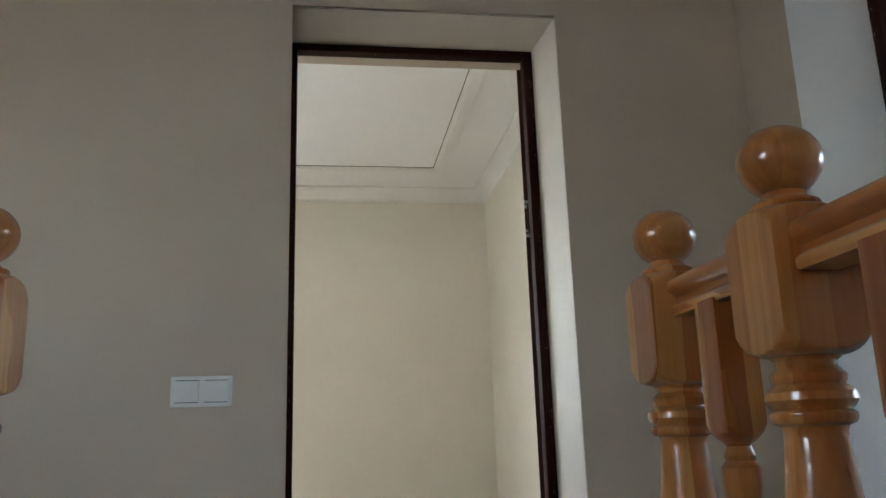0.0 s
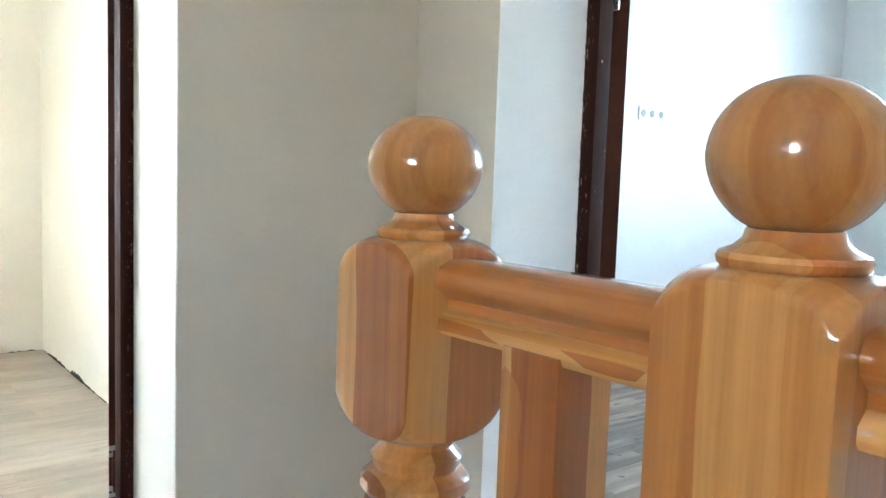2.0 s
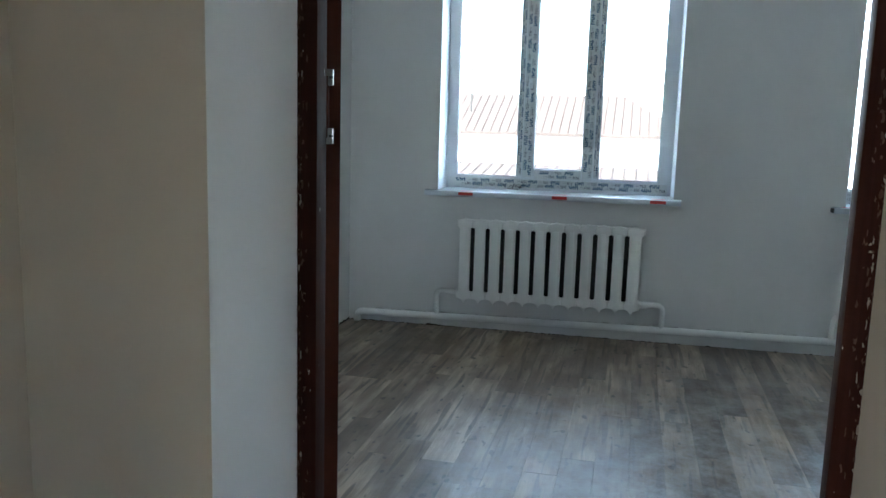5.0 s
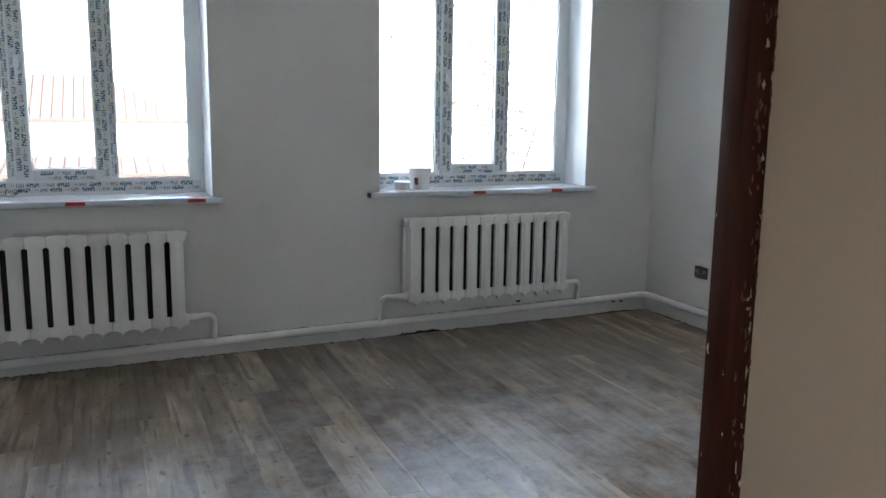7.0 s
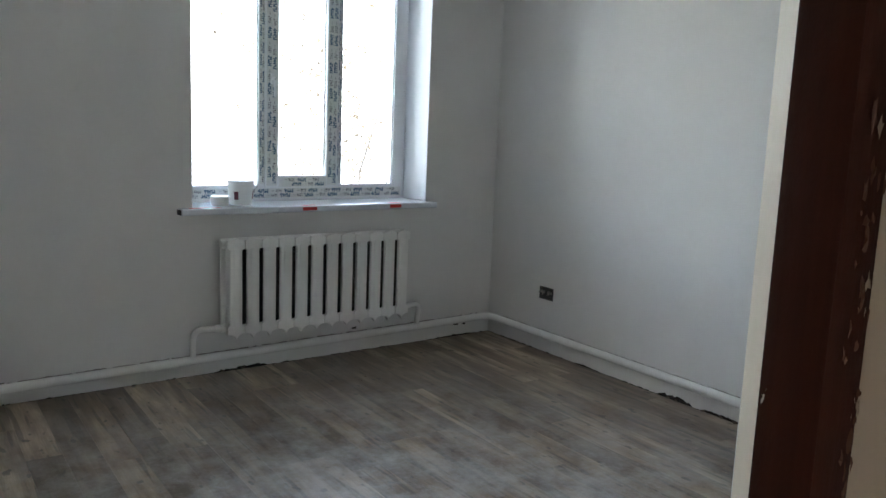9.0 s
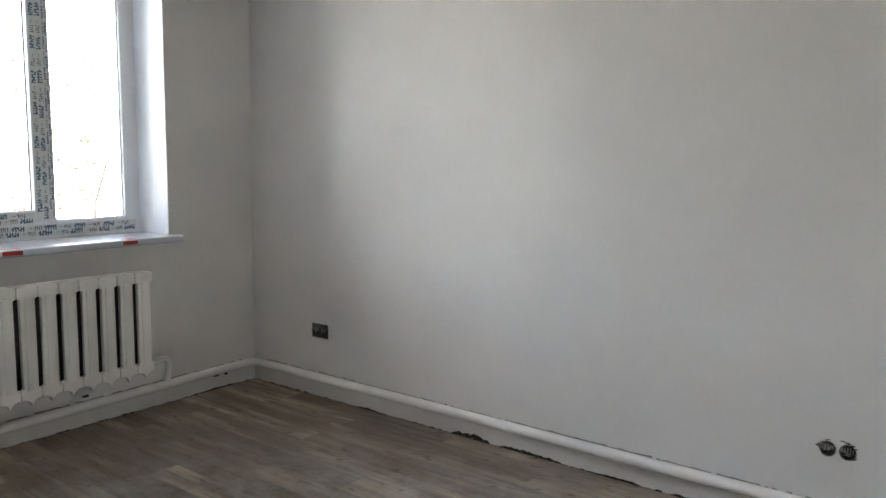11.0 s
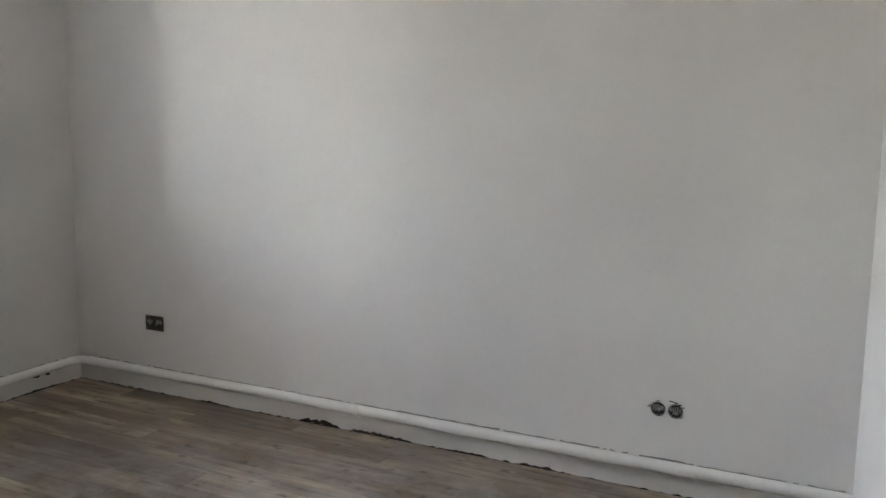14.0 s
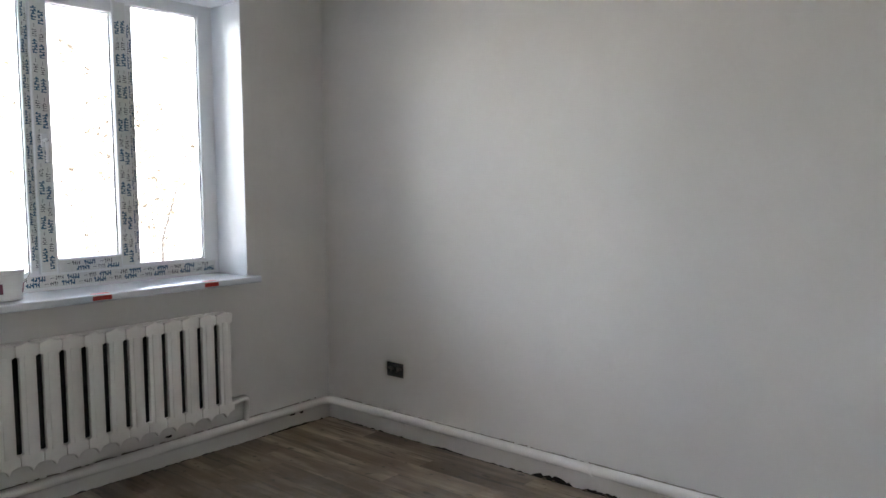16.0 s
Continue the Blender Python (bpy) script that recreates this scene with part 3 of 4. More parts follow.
BALUSTER = [(0.0, 0.045), (0.20, 0.045), (0.215, 0.022), (0.222, 0.018), (0.232, 0.026), (0.245, 0.027), (0.255, 0.020), (0.30, 0.026), (0.38, 0.031), (0.48, 0.028), (0.568, 0.021), (0.656, 0.0155),
            (0.672, 0.0165), (0.68, 0.019), (0.686, 0.0215), (0.692, 0.0225), (0.698, 0.0232), (0.709, 0.0235), (0.72, 0.0235), (0.728, 0.0175), (0.734, 0.0185), (0.739, 0.0165), (0.745, 0.0145), (0.748, 0.016), (0.754, 0.024),
            (0.761, 0.031), (0.77, 0.036), (0.783, 0.0375), (0.922, 0.0375)]


def newel(x, y, group):
    t = thing("newel_post", x, y, 0, "varnished glued pine newel post with turned shaft and ball top", "newel post", group)
    bm = turned(bmesh.new(), NEWEL, [(0.0, 0.27, 0.052, 0.070), (0.845, 1.006, 0.0502, 0.0703)], sides=96)
    bmesh.ops.scale(bm, vec=(0.972, 0.972, 0.986), verts=bm.verts)
    part("post", bm, PINE, sharp=37).parent = t
    ball = bmesh.new()
    prof = [(1.0475 - 0.0405 * math.cos(a), max(0.002, 0.0455 * math.sin(a) ** 0.9 * (1 - 0.06 * max(0.0, math.cos(a))))) for a in [0.50 + (math.pi - 0.51) * i / 26 for i in range(27)]]
    turned(ball, prof, sides=48)
    part("ball", ball, BALLWOOD, sharp=60).parent = t
    return t


def baluster(x, y, group):
    t = thing("baluster", x, y, 0, "varnished pine turned baluster with square head under the handrail", "baluster", group)
    square = [(0.0, 0.21, 0.0262, 0.036), (0.745, 0.94, 0.0262, 0.0362)]
    for name, z0, z1 in (("base_block", 0.0, 0.215), ("spindle", 0.215, 0.745), ("head_block", 0.745, 0.922)):
        part(name, turned(bmesh.new(), [p for p in BALUSTER if z0 <= p[0] <= z1], square, sides=64), PINE, sharp=24).parent = t
    return t


def handrail(x, y0, y1, group):
    """A moulded rail along y: rounded top, coved sides, square foot."""
    t = thing("handrail", x, (y0 + y1) / 2, 0.917, "varnished pine moulded handrail between newel posts", "handrail", group)
    foot = [(-0.022, 0), (0.022, 0), (0.024, 0.004), (0.024, 0.011), (0.016, 0.018), (-0.016, 0.018), (-0.024, 0.011), (-0.024, 0.004)]
    top = [(-0.016, 0.018), (0.016, 0.018), (0.016, 0.026), (0.026, 0.034), (0.028, 0.042), (0.024, 0.050), (0.012, 0.055), (-0.012, 0.055), (-0.024, 0.050), (-0.028, 0.042), (-0.026, 0.034), (-0.016, 0.026)]
    for name, prof in (("rail_foot", foot), ("rail_top", top)):
        bm = bmesh.new()
        a = [bm.verts.new((px, y0 - (y0 + y1) / 2, pz)) for px, pz in prof]
        b = [bm.verts.new((px, y1 - (y0 + y1) / 2, pz)) for px, pz in prof]
        n = len(prof)
        for i in range(n):
            bm.faces.new((a[i], a[(i + 1) % n], b[(i + 1) % n], b[i]))
        bm.faces.new(a)
        bm.faces.new(b[::-1])
        part(name, bm, RAIL, sharp=50).parent = t
    return t


RAIL = glued_pine("varnished_rail_pine")
for n in RAIL.node_tree.nodes:
    if n.type == "MAPPING":
        s = n.inputs["Scale"].default_value
        n.inputs["Scale"].default_value = (s[0], s[2], s[1])
BAL = "balustrade round the stair opening"
NX = 0.611
n1 = newel(0.608, -1.2256, BAL)
n1.matrix_world = Matrix.Translation((0.608, -1.2256, -0.008))
for y in (-1.5276, -2.75):
    copy_thing(n1, Matrix.Translation((0.6144, y, 0)))
copy_thing(n1, Matrix.Translation((-0.335, -1.20, 0)))
handrail(NX, -1.275, -1.478, BAL)
handrail(NX, -1.577, -2.701, BAL)
b1 = baluster(NX, -1.373, BAL)
for y in (-1.70, -1.87, -2.04, -2.21, -2.38, -2.55):
    copy_thing(b1, Matrix.Translation((NX, y, 0)))


# ---- light switch ----
sw = thing("light_switch", -0.231, 0.0, 0.913, "white double rocker light switch on the landing wall", "light switch")
part("frame", boxed(-0.314, -0.148, -0.010, 0.0, 0.871, 0.955, bevel=0.003), SWITCH, sw)
for x0 in (-0.303, -0.225):
    p = part("rocker", boxed(x0, x0 + 0.066, -0.016, -0.008, 0.884, 0.942, bevel=0.003), SWITCH, sw)
    # thin dark strips draw the shade in the gaps below and above the rocker
    for z in (0.8822, 0.9422):
        part("rocker_gap", boxed(x0 + 0.002, x0 + 0.064, -0.0112, -0.0095, z, z + 0.0017), RUBBER, sw, "dark strip for the shade beside the rocker")


# ---- windows ----
FX0, FX1 = EAST + 0.29, EAST + 0.355
INKROWS = random.Random(5)


def print_marks(y0, y1, z0, z1, x, upright):
    """Words of bars in place of the lettering on the film, bold and pale by turns in two lanes."""
    bold, pale = bmesh.new(), bmesh.new()
    length = (z1 - z0) if upright else abs(y1 - y0)
    across = abs(y1 - y0) if upright else (z1 - z0)
    tall = min(0.027, across * 0.44)

    def bar(target, lane, q, w, h):
        if upright:
            c = min(y0, y1) + across * lane
            box(target, x - 0.0008, x, c - h / 2, c + h / 2, z0 + q, z0 + q + w)
        else:
            c = z0 + across * lane
            box(target, x - 0.0008, x, min(y0, y1) + q, min(y0, y1) + q + w, c - h / 2, c + h / 2)

    for lane, start in ((0.27, 0.015), (0.74, 0.055)):
        p = start
        turn = INKROWS.random() < 0.5
        while p < length - 0.095:
            letters = 5 if turn else 4
            target, h = (bold, tall) if turn else (pale, tall * 0.8)
            for i in range(letters):
                w = INKROWS.choice((0.010, 0.012, 0.013)) if turn else INKROWS.choice((0.005, 0.006, 0.007))
                k = INKROWS.choice((1.0, 1.0, 0.8))
                bar(target, lane, p, w * 0.45, h * k)
                bar(target, lane + INKROWS.choice((-0.10, 0.0, 0.10)), p + w * 0.45 + 0.0003, w * 0.55, h * 0.35)
                p += w + (0.0025 if turn else 0.005)
            if not turn:
                bar(pale, lane, p + 0.004, 0.020, 0.002)
                p += 0.028
            p += INKROWS.choice((0.012, 0.018, 0.022))
            turn = not turn
    return bold, pale


def film_strip(win, y0, y1, z0, z1, x, upright):
    f = part("film", boxed(x - 0.0015, x, y0, y1, z0, z1), FILM, win, "printed protective film on the frame")
    a, b = print_marks(y0, y1, z0, z1, x - 0.0016, upright)
    for bmx, mat in ((a, INK), (b, INK2)):
        if len(bmx.verts):
            part("print", bmx, mat, f)
        else:
            bmx.free()


def window(name, top_y):
    """Three-light window; lights run from top_y towards -y."""
    def Y(o):
        return top_y - o
    w = 1.665
    win = thing(name, FX0, Y(w / 2), SILL_Z, "new white plastic three-light window with printed film still on", "window", kind="structure")
    zb, zt = SILL_Z - 0.03, HEAD_Z
    part("window_frame", boxed(FX0, FX1, Y(0.085), Y(0), zb, zt, bevel=0.004), PVC, win)
    part("window_frame", boxed(FX0, FX1, Y(w), Y(w - 0.100), zb, zt, bevel=0.004), PVC, win)
    part("window_frame", boxed(FX0, FX1, Y(w - 0.100), Y(0.085), zb, SILL_Z + 0.100, bevel=0.004), PVC, win)
    part("window_frame", boxed(FX0, FX1, Y(w - 0.100), Y(0.085), zt - 0.07, zt, bevel=0.004), PVC, win)
    for o0, o1 in ((0.535, 0.592), (1.085, 1.142)):
        part("mullion", boxed(FX0 + 0.002, FX1, Y(o1), Y(o0), SILL_Z + 0.10, zt - 0.07, bevel=0.003), PVC, win)
    # opening sash stands proud of the frame
    sx0 = FX0 - 0.016
    sash = part("sash", boxed(sx0, FX1 - 0.01, Y(0.668), Y(0.575), SILL_Z + 0.085, zt - 0.055, bevel=0.006), PVC, win)
    part("sash_stile", boxed(sx0, FX1 - 0.01, Y(1.102), Y(1.018), SILL_Z + 0.085, zt - 0.055, bevel=0.006), PVC, sash)
    part("sash_rail", boxed(sx0, FX1 - 0.01, Y(1.018), Y(0.668), SILL_Z + 0.085, SILL_Z + 0.163, bevel=0.006), PVC, sash)
    part("sash_rail", boxed(sx0, FX1 - 0.01, Y(1.018), Y(0.668), zt - 0.133, zt - 0.055, bevel=0.006), PVC, sash)
    # gaskets and panes
    for o0, o1, z0, z1 in ((0.085, 0.535, SILL_Z + 0.100, zt - 0.07), (0.668, 1.018, SILL_Z + 0.163, zt - 0.133), (1.142, w - 0.100, SILL_Z + 0.100, zt - 0.07)):
        p = part("pane", boxed(FX0 + 0.028, FX0 + 0.032, Y(o1), Y(o0), z0, z1), GLASS, win, "clear window glass")
        p.visible_shadow = False
        for a in ((Y(o1), Y(o1) + 0.004, z0, z1), (Y(o0) - 0.004, Y(o0), z0, z1), (Y(o1) + 0.004, Y(o0) - 0.004, z0, z0 + 0.004), (Y(o1) + 0.004, Y(o0) - 0.004, z1 - 0.004, z1)):
            part("gasket", boxed(FX0 + 0.020, FX0 + 0.027, a[0], a[1], a[2], a[3]), RUBBER, win)
    # handle
    hz = 1.80
    part("handle_plate", boxed(sx0 - 0.010, sx0, Y(0.636), Y(0.606), hz - 0.035, hz + 0.035, bevel=0.004), PVC, sash)
    part("handle", tube(bmesh.new(), [(sx0 - 0.008, Y(0.621), hz), (sx0 - 0.035, Y(0.621), hz), (sx0 - 0.042, Y(0.621), hz - 0.012), (sx0 - 0.042, Y(0.621), hz - 0.115)], 0.009, 10), PVC, sash, "white window handle")
    # films
    film_strip(win, Y(0.574), Y(0.540), SILL_Z + 0.11, zt - 0.08, FX0 + 0.001, True)
    film_strip(win, Y(0.655), Y(0.582), SILL_Z + 0.10, zt - 0.07, sx0 - 0.0005, True)
    film_strip(win, Y(1.095), Y(1.025), SILL_Z + 0.10, zt - 0.07, sx0 - 0.0005, True)
    film_strip(win, Y(1.136), Y(1.104), SILL_Z + 0.11, zt - 0.08, FX0 + 0.001, True)
    film_strip(win, Y(1.015), Y(0.672), SILL_Z + 0.092, SILL_Z + 0.152, sx0 - 0.0005, False)
    film_strip(win, Y(w - 0.03), Y(0.03), SILL_Z + 0.018, SILL_Z + 0.080, FX0 - 0.0005, False)
    return win


w1 = window("window_1", WIN[0][0])
SCRAP = random.Random(77)
for i in range(7):
    # curled shreds of torn film on the sill beside the sash
    y, z = WIN[0][0] - SCRAP.uniform(0.44, 0.58), SILL_Z + 0.003
    pts = [(FX0 - 0.012 - SCRAP.uniform(0, 0.03), y + SCRAP.uniform(-0.06, 0.06), z + SCRAP.uniform(0.0, 0.045)) for k in range(4)]
    shred = arc(pts[0], pts[1], pts[2], 0.05, 6) + arc(pts[1], pts[2], pts[3], 0.04, 6)
    part("film_shred", tube(bmesh.new(), shred, 0.0017, 6), INK2, w1, "curled shred of torn film")
skewed(w1)
skewed(window("window_2", WIN[1][0]))

# white smooth jambs inside the window openings
for k, (y1, y0) in enumerate(WIN):
    bm = bmesh.new()
    box(bm, EAST + 0.002, FX0, y1 - 0.004, y1, SILL_Z, HEAD_Z)
    box(bm, EAST + 0.002, FX0, y0, y0 + 0.004, SILL_Z, HEAD_Z)
    box(bm, EAST + 0.002, FX0, y0 + 0.004, y1 - 0.004, HEAD_Z - 0.004, HEAD_Z)
    skewed(structure("trim_window_reveal_%d" % (k + 1), bm, LINING, "smooth white plastic window reveal", "window reveal"))


def sill(y0, y1, o0, o1, label, tapes):
    """Window board with a rounded nose, resting in the opening."""
    s = thing("window_sill", EAST, (y0 + y1) / 2, SILL_Z - 0.015, label, "window sill")
    bm = boxed(EAST - 0.07, EAST - 0.0005, y0, y1, SILL_Z - 0.040, SILL_Z)
    edges = [e for e in bm.edges if all(abs(v.co.x - (EAST - 0.07)) < 1e-4 for v in e.verts) and abs(e.verts[0].co.z - e.verts[1].co.z) < 1e-4]
    bmesh.ops.bevel(bm, geom=edges, offset=0.010, segments=3, affect="EDGES", profile=0.5)
    part("nose", bm, SILL, s)
    part("board", boxed(EAST, FX0 - 0.0005, o0 + 0.005, o1 - 0.005, SILL_Z - 0.030, SILL_Z), SILL, s)
    for y, wd in tapes:
        part("tape", boxed(EAST - 0.0712, EAST - 0.070, y - wd / 2, y + wd / 2, SILL_Z - 0.030, SILL_Z - 0.008), TAPE, s, "red tape stuck on the nose")
        part("tape", boxed(EAST - 0.058, EAST - 0.02, y - wd / 2 + 0.004, y + wd / 2 - 0.01, SILL_Z, SILL_Z + 0.0009), TAPE, s)
    return s


skewed(sill(-1.398, 0.393, WIN[0][1], WIN[0][0], "white plastic window sill with three red tapes", [(0.090, 0.105), (-0.577, 0.105), (-1.245, 0.105)]))
s2 = sill(-4.158, -2.365, WIN[1][1], WIN[1][0], "white plastic window sill with red tapes and a dark open end", [(-3.170, 0.10), (-3.812, 0.09)])
part("end_cap", boxed(EAST - 0.066, EAST - 0.004, -2.362, -2.355, SILL_Z - 0.036, SILL_Z - 0.006, bevel=0.002), RUBBER, s2, "dark sill end")
for i, (dx, dy, l) in enumerate(((0.02, -2.46, 0.09), (0.035, -2.51, 0.05), (0.012, -2.57, 0.06))):
    part("tape_scrap", boxed(EAST - 0.07 + dx, EAST - 0.055 + dx, dy - l / 2, dy + l / 2, SILL_Z, SILL_Z + 0.0025), TAPE, s2, "crumpled red tape scrap")
skewed(s2)


# ---- bucket and tub on the sill ----
def pail(name, x, y, z, r0, r1, h, label, category, lid):
    t = thing(name, x, y, z, label, category)
    prof = [(0, r0 * 0.9), (0.004, r0), (h * 0.86, r1 * 0.985), (h * 0.87, r1 * 1.03), (h * 0.90, r1 * 1.03), (h * 0.905, r1), (h, r1 * 1.01)]
    part("body", turned(bmesh.new(), prof, sides=36), BUCKET).parent = t
    if lid:
        part("lid", turned(bmesh.new(), [(h * 0.94, r1 * 1.05), (h * 0.99, r1 * 1.055), (h + 0.004, r1 * 1.03), (h + 0.002, r1 * 0.95), (h - 0.001, r1 * 0.9)], sides=36), BUCKET).parent = t
        bail = part("bail", tube(bmesh.new(), [(r1 * 1.03 * math.cos(a) * 0.55 - 0.02, r1 * 1.04 * math.cos(a), h * 0.88 - 0.05 * math.sin(a)) for a in [math.pi * i / 14 for i in range(15)]], 0.002, 6), STEEL)
        bail.parent = t
        for a0 in (2.2, 3.9):
            bm = bmesh.new()
            vs = []
            for i in range(7):
                a = a0 + i * 0.06
                vs.append([bm.verts.new((r * 1.006 * math.cos(a), r * 1.006 * math.sin(a), zz)) for r, zz in ((r0 + (r1 - r0) * 0.25, h * 0.24), (r0 + (r1 - r0) * 0.75, h * 0.58))])
            for p, q in zip(vs, vs[1:]):
                bm.faces.new((p[0], q[0], q[1], p[1]))
            part("label", bm, LABEL, label="dark printed label").parent = t
    return t


skewed(pail("bucket", EAST + 0.105, -2.785, SILL_Z, 0.068, 0.079, 0.146, "white plastic paint bucket with lid on the sill", "bucket", True))
skewed(pail("tub", EAST + 0.075, -2.640, SILL_Z, 0.052, 0.055, 0.058, "small white plastic tub beside the bucket", "tub", False))


# ---- radiators and heating pipes ----
def radiator(yc, base, label):
    """Twelve cast-iron sections, hung on the wall."""
    t = thing("radiator", 5.955, yc, base + 0.31, label, "radiator", "radiators under the windows")
    half = [(0.0, 0.0), (0.005, 0.008), (0.012, 0.020), (0.024, 0.029), (0.040, 0.033), (0.0528, 0.034), (0.0528, 0.078), (0.0495, 0.086), (0.0378, 0.090), (0.0378, 0.540), (0.0495, 0.545), (0.0528, 0.552),
            (0.0528, 0.592), (0.049, 0.600), (0.036, 0.6015), (0.020, 0.604), (0.008, 0.611), (0.0, 0.613)]
    poly = half + [(-y, z) for y, z in half[-2:0:-1]]
    n = len(poly)
    bm = bmesh.new()
    # thin front plate with rounded edges, and a plain back plate
    front = [bm.verts.new((5.885, y, base + z)) for y, z in poly]
    back = [bm.verts.new((5.908, y, base + z)) for y, z in poly]
    ff = bm.faces.new(front)
    bm.faces.new(back[::-1])
    for i in range(n):
        bm.faces.new((front[i], front[(i + 1) % n], back[(i + 1) % n], back[i]))
    bmesh.ops.recalc_face_normals(bm, faces=bm.faces)
    bmesh.ops.bevel(bm, geom=list(ff.edges), offset=0.0055, segments=3, affect="EDGES", profile=0.55)
    box(bm, 6.000, 6.020, -0.050, 0.050, base + 0.040, base + 0.595, 0.004)
    # hollow column and the two hubs behind the plate
    box(bm, 5.912, 6.000, -0.024, 0.024, base + 0.075, base + 0.555, 0.006)
    for z in (0.068, 0.568):
        tube(bm, [(5.955, -0.0533, base + z), (5.955, 0.0533, base + z)], 0.025, 16)
    # raised rib down the middle of the section
    box(bm, 5.881, 5.887, -0.017, 0.017, base + 0.080, base + 0.550, 0.0025)
    me = mesh_of("section", bm, IRON, 40)
    for i in range(12):
        s = new("section", me)
        s.parent = t
        s.matrix_parent_inverse = t.matrix_world.inverted()
        s.location = (0, yc + (i - 5.5) * 0.1068, 0)
    # added dark sheet behind the plates gives the slots their deep shade
    part("core", boxed(5.914, 5.924, yc - 0.595, yc + 0.595, base + 0.085, base + 0.545), SLOTSHADE, t, "dark sheet standing in for the shade between the sections")
    for sgn in (-1, 1):
        for z in (base + 0.062, base + 0.572):
            y = yc + sgn * 0.641
            part("plug", tube(bmesh.new(), [(5.955, y - sgn * 0.004, z), (5.955, y + sgn * 0.016, z)], 0.024, 8), IRON, t, "hexagonal end plug")
    for sgn in (-0.38, 0.38):
        part("bracket", tube(bmesh.new(), [(6.0, yc + sgn, base + 0.540), (6.06, yc + sgn, base + 0.534)], 0.009, 8), IRON, t)
    return t


RADS = (-0.520, -3.236)
RAD_BASE = (0.220, 0.236)
skewed(radiator(RADS[0], RAD_BASE[0], "white cast-iron radiator of twelve sections under the window"))
skewed(radiator(RADS[1], RAD_BASE[1], "white cast-iron radiator of twelve sections beside the room corner"))


def pz(y):
    return 0.132 - (y + 4.74) * 0.0105


PX, PY = EAST - 0.033, SOUTH + 0.033
main = [(1.765, PY, 0.130), (3.2, PY, 0.128), (4.6, PY, 0.133)]
turn = [SKEW @ Vector((PX, y, pz(y))) for y in (-4.0, -2.6, -1.2, 0.3)]
main += arc((4.6, PY, 0.133), (PX, PY, 0.133), turn[0], 0.09, 8) + turn
END = SKEW @ Vector((PX, 0.90, 0.073))
main += arc(turn[-1], END, END - Vector((0, 0, 0.1)), 0.05, 8) + [END - Vector((0, 0, 0.093))]
pipe = thing("heating_pipe", PX, PY, 0.06, "white painted steel heating pipe along the foot of the walls", "pipe")
part("run", tube(bmesh.new(), main, 0.0270, 18), PIPE, pipe)
for yc, base in zip(RADS, RAD_BASE):
    for sgn in (-1, 1):
        y, zh = yc + sgn * 0.641, base + 0.062
        ye = y + sgn * 0.165
        pts = [(5.955, y + sgn * 0.010, zh), (5.955, y + sgn * 0.03, zh)]
        pts += arc(pts[-1], (5.99, ye, zh + 0.002), (PX, ye, 0.1), 0.06, 7)
        pts += [(PX, ye, pz(ye) + 0.02)]
        part("branch", tube(bmesh.new(), [SKEW @ Vector(p) for p in pts], 0.0195, 12), PIPE, pipe)
        part("coupling", tube(bmesh.new(), [SKEW @ Vector((5.957, y + sgn * 0.020, zh)), SKEW @ Vector((5.962, y + sgn * 0.055, zh))], 0.025, 8), PIPE, pipe, "threaded coupling")
for x in (2.35, 4.0):
    part("weld", tube(bmesh.new(), [(x - 0.006, PY, 0.1295), (x + 0.006, PY, 0.1295)], 0.0305, 14), PIPE, pipe)
for x in (2.9, 5.3):
    part("pipe_bracket", boxed(x - 0.008, x + 0.008, SOUTH - 0.01, PY, 0.098, 0.104), PIPE, pipe)
for y in (-1.0, -2.2, 0.6):
    bm = boxed(PX, EAST + 0.01, y - 0.008, y + 0.008, pz(y) - 0.034, pz(y) - 0.028)
    bm.transform(SKEW)
    part("pipe_bracket", bm, PIPE, pipe)


GRIME = plain("grey_grime", (0.36, 0.33, 0.29), 0.9, grain=80, vary=0.5)


def grime_line(x0, y0, x1, y1, z0, z1, out, seed):
    """A broken line of dirt and old filler along the wall just over the pipe."""
    r = random.Random(seed)
    a, b = Vector((x0, y0, z0)), Vector((x1, y1, z1))
    bm = bmesh.new()
    prev = None
    p = 0.0
    while p < 1.0:
        c = a.lerp(b, p)
        h = 0.0015 + r.random() ** 2 * 0.006
        q = (bm.verts.new(c + Vector((*out, 0)) * 0.006), bm.verts.new(c + Vector((*out, 0)) * 0.0007 + Vector((0, 0, h))))
        if prev and r.random() < 0.88:
            bm.faces.new((prev[0], q[0], q[1], prev[1]))
        prev = q
        p += r.uniform(0.01, 0.035) / (b - a).length
    return tagged(part("trim_grime", bm, GRIME, sharp=10), "thin dirty filler line between pipe and wall", "grime line", kind="structure")


grime_line(EAST - 0.12, SOUTH, WEST + 0.01, SOUTH, 0.150, 0.147, (0, 1), 51)
skewed(grime_line(EAST, SOUTH + 0.12, EAST, 0.85, 0.150, 0.092, (-1, 0), 52))


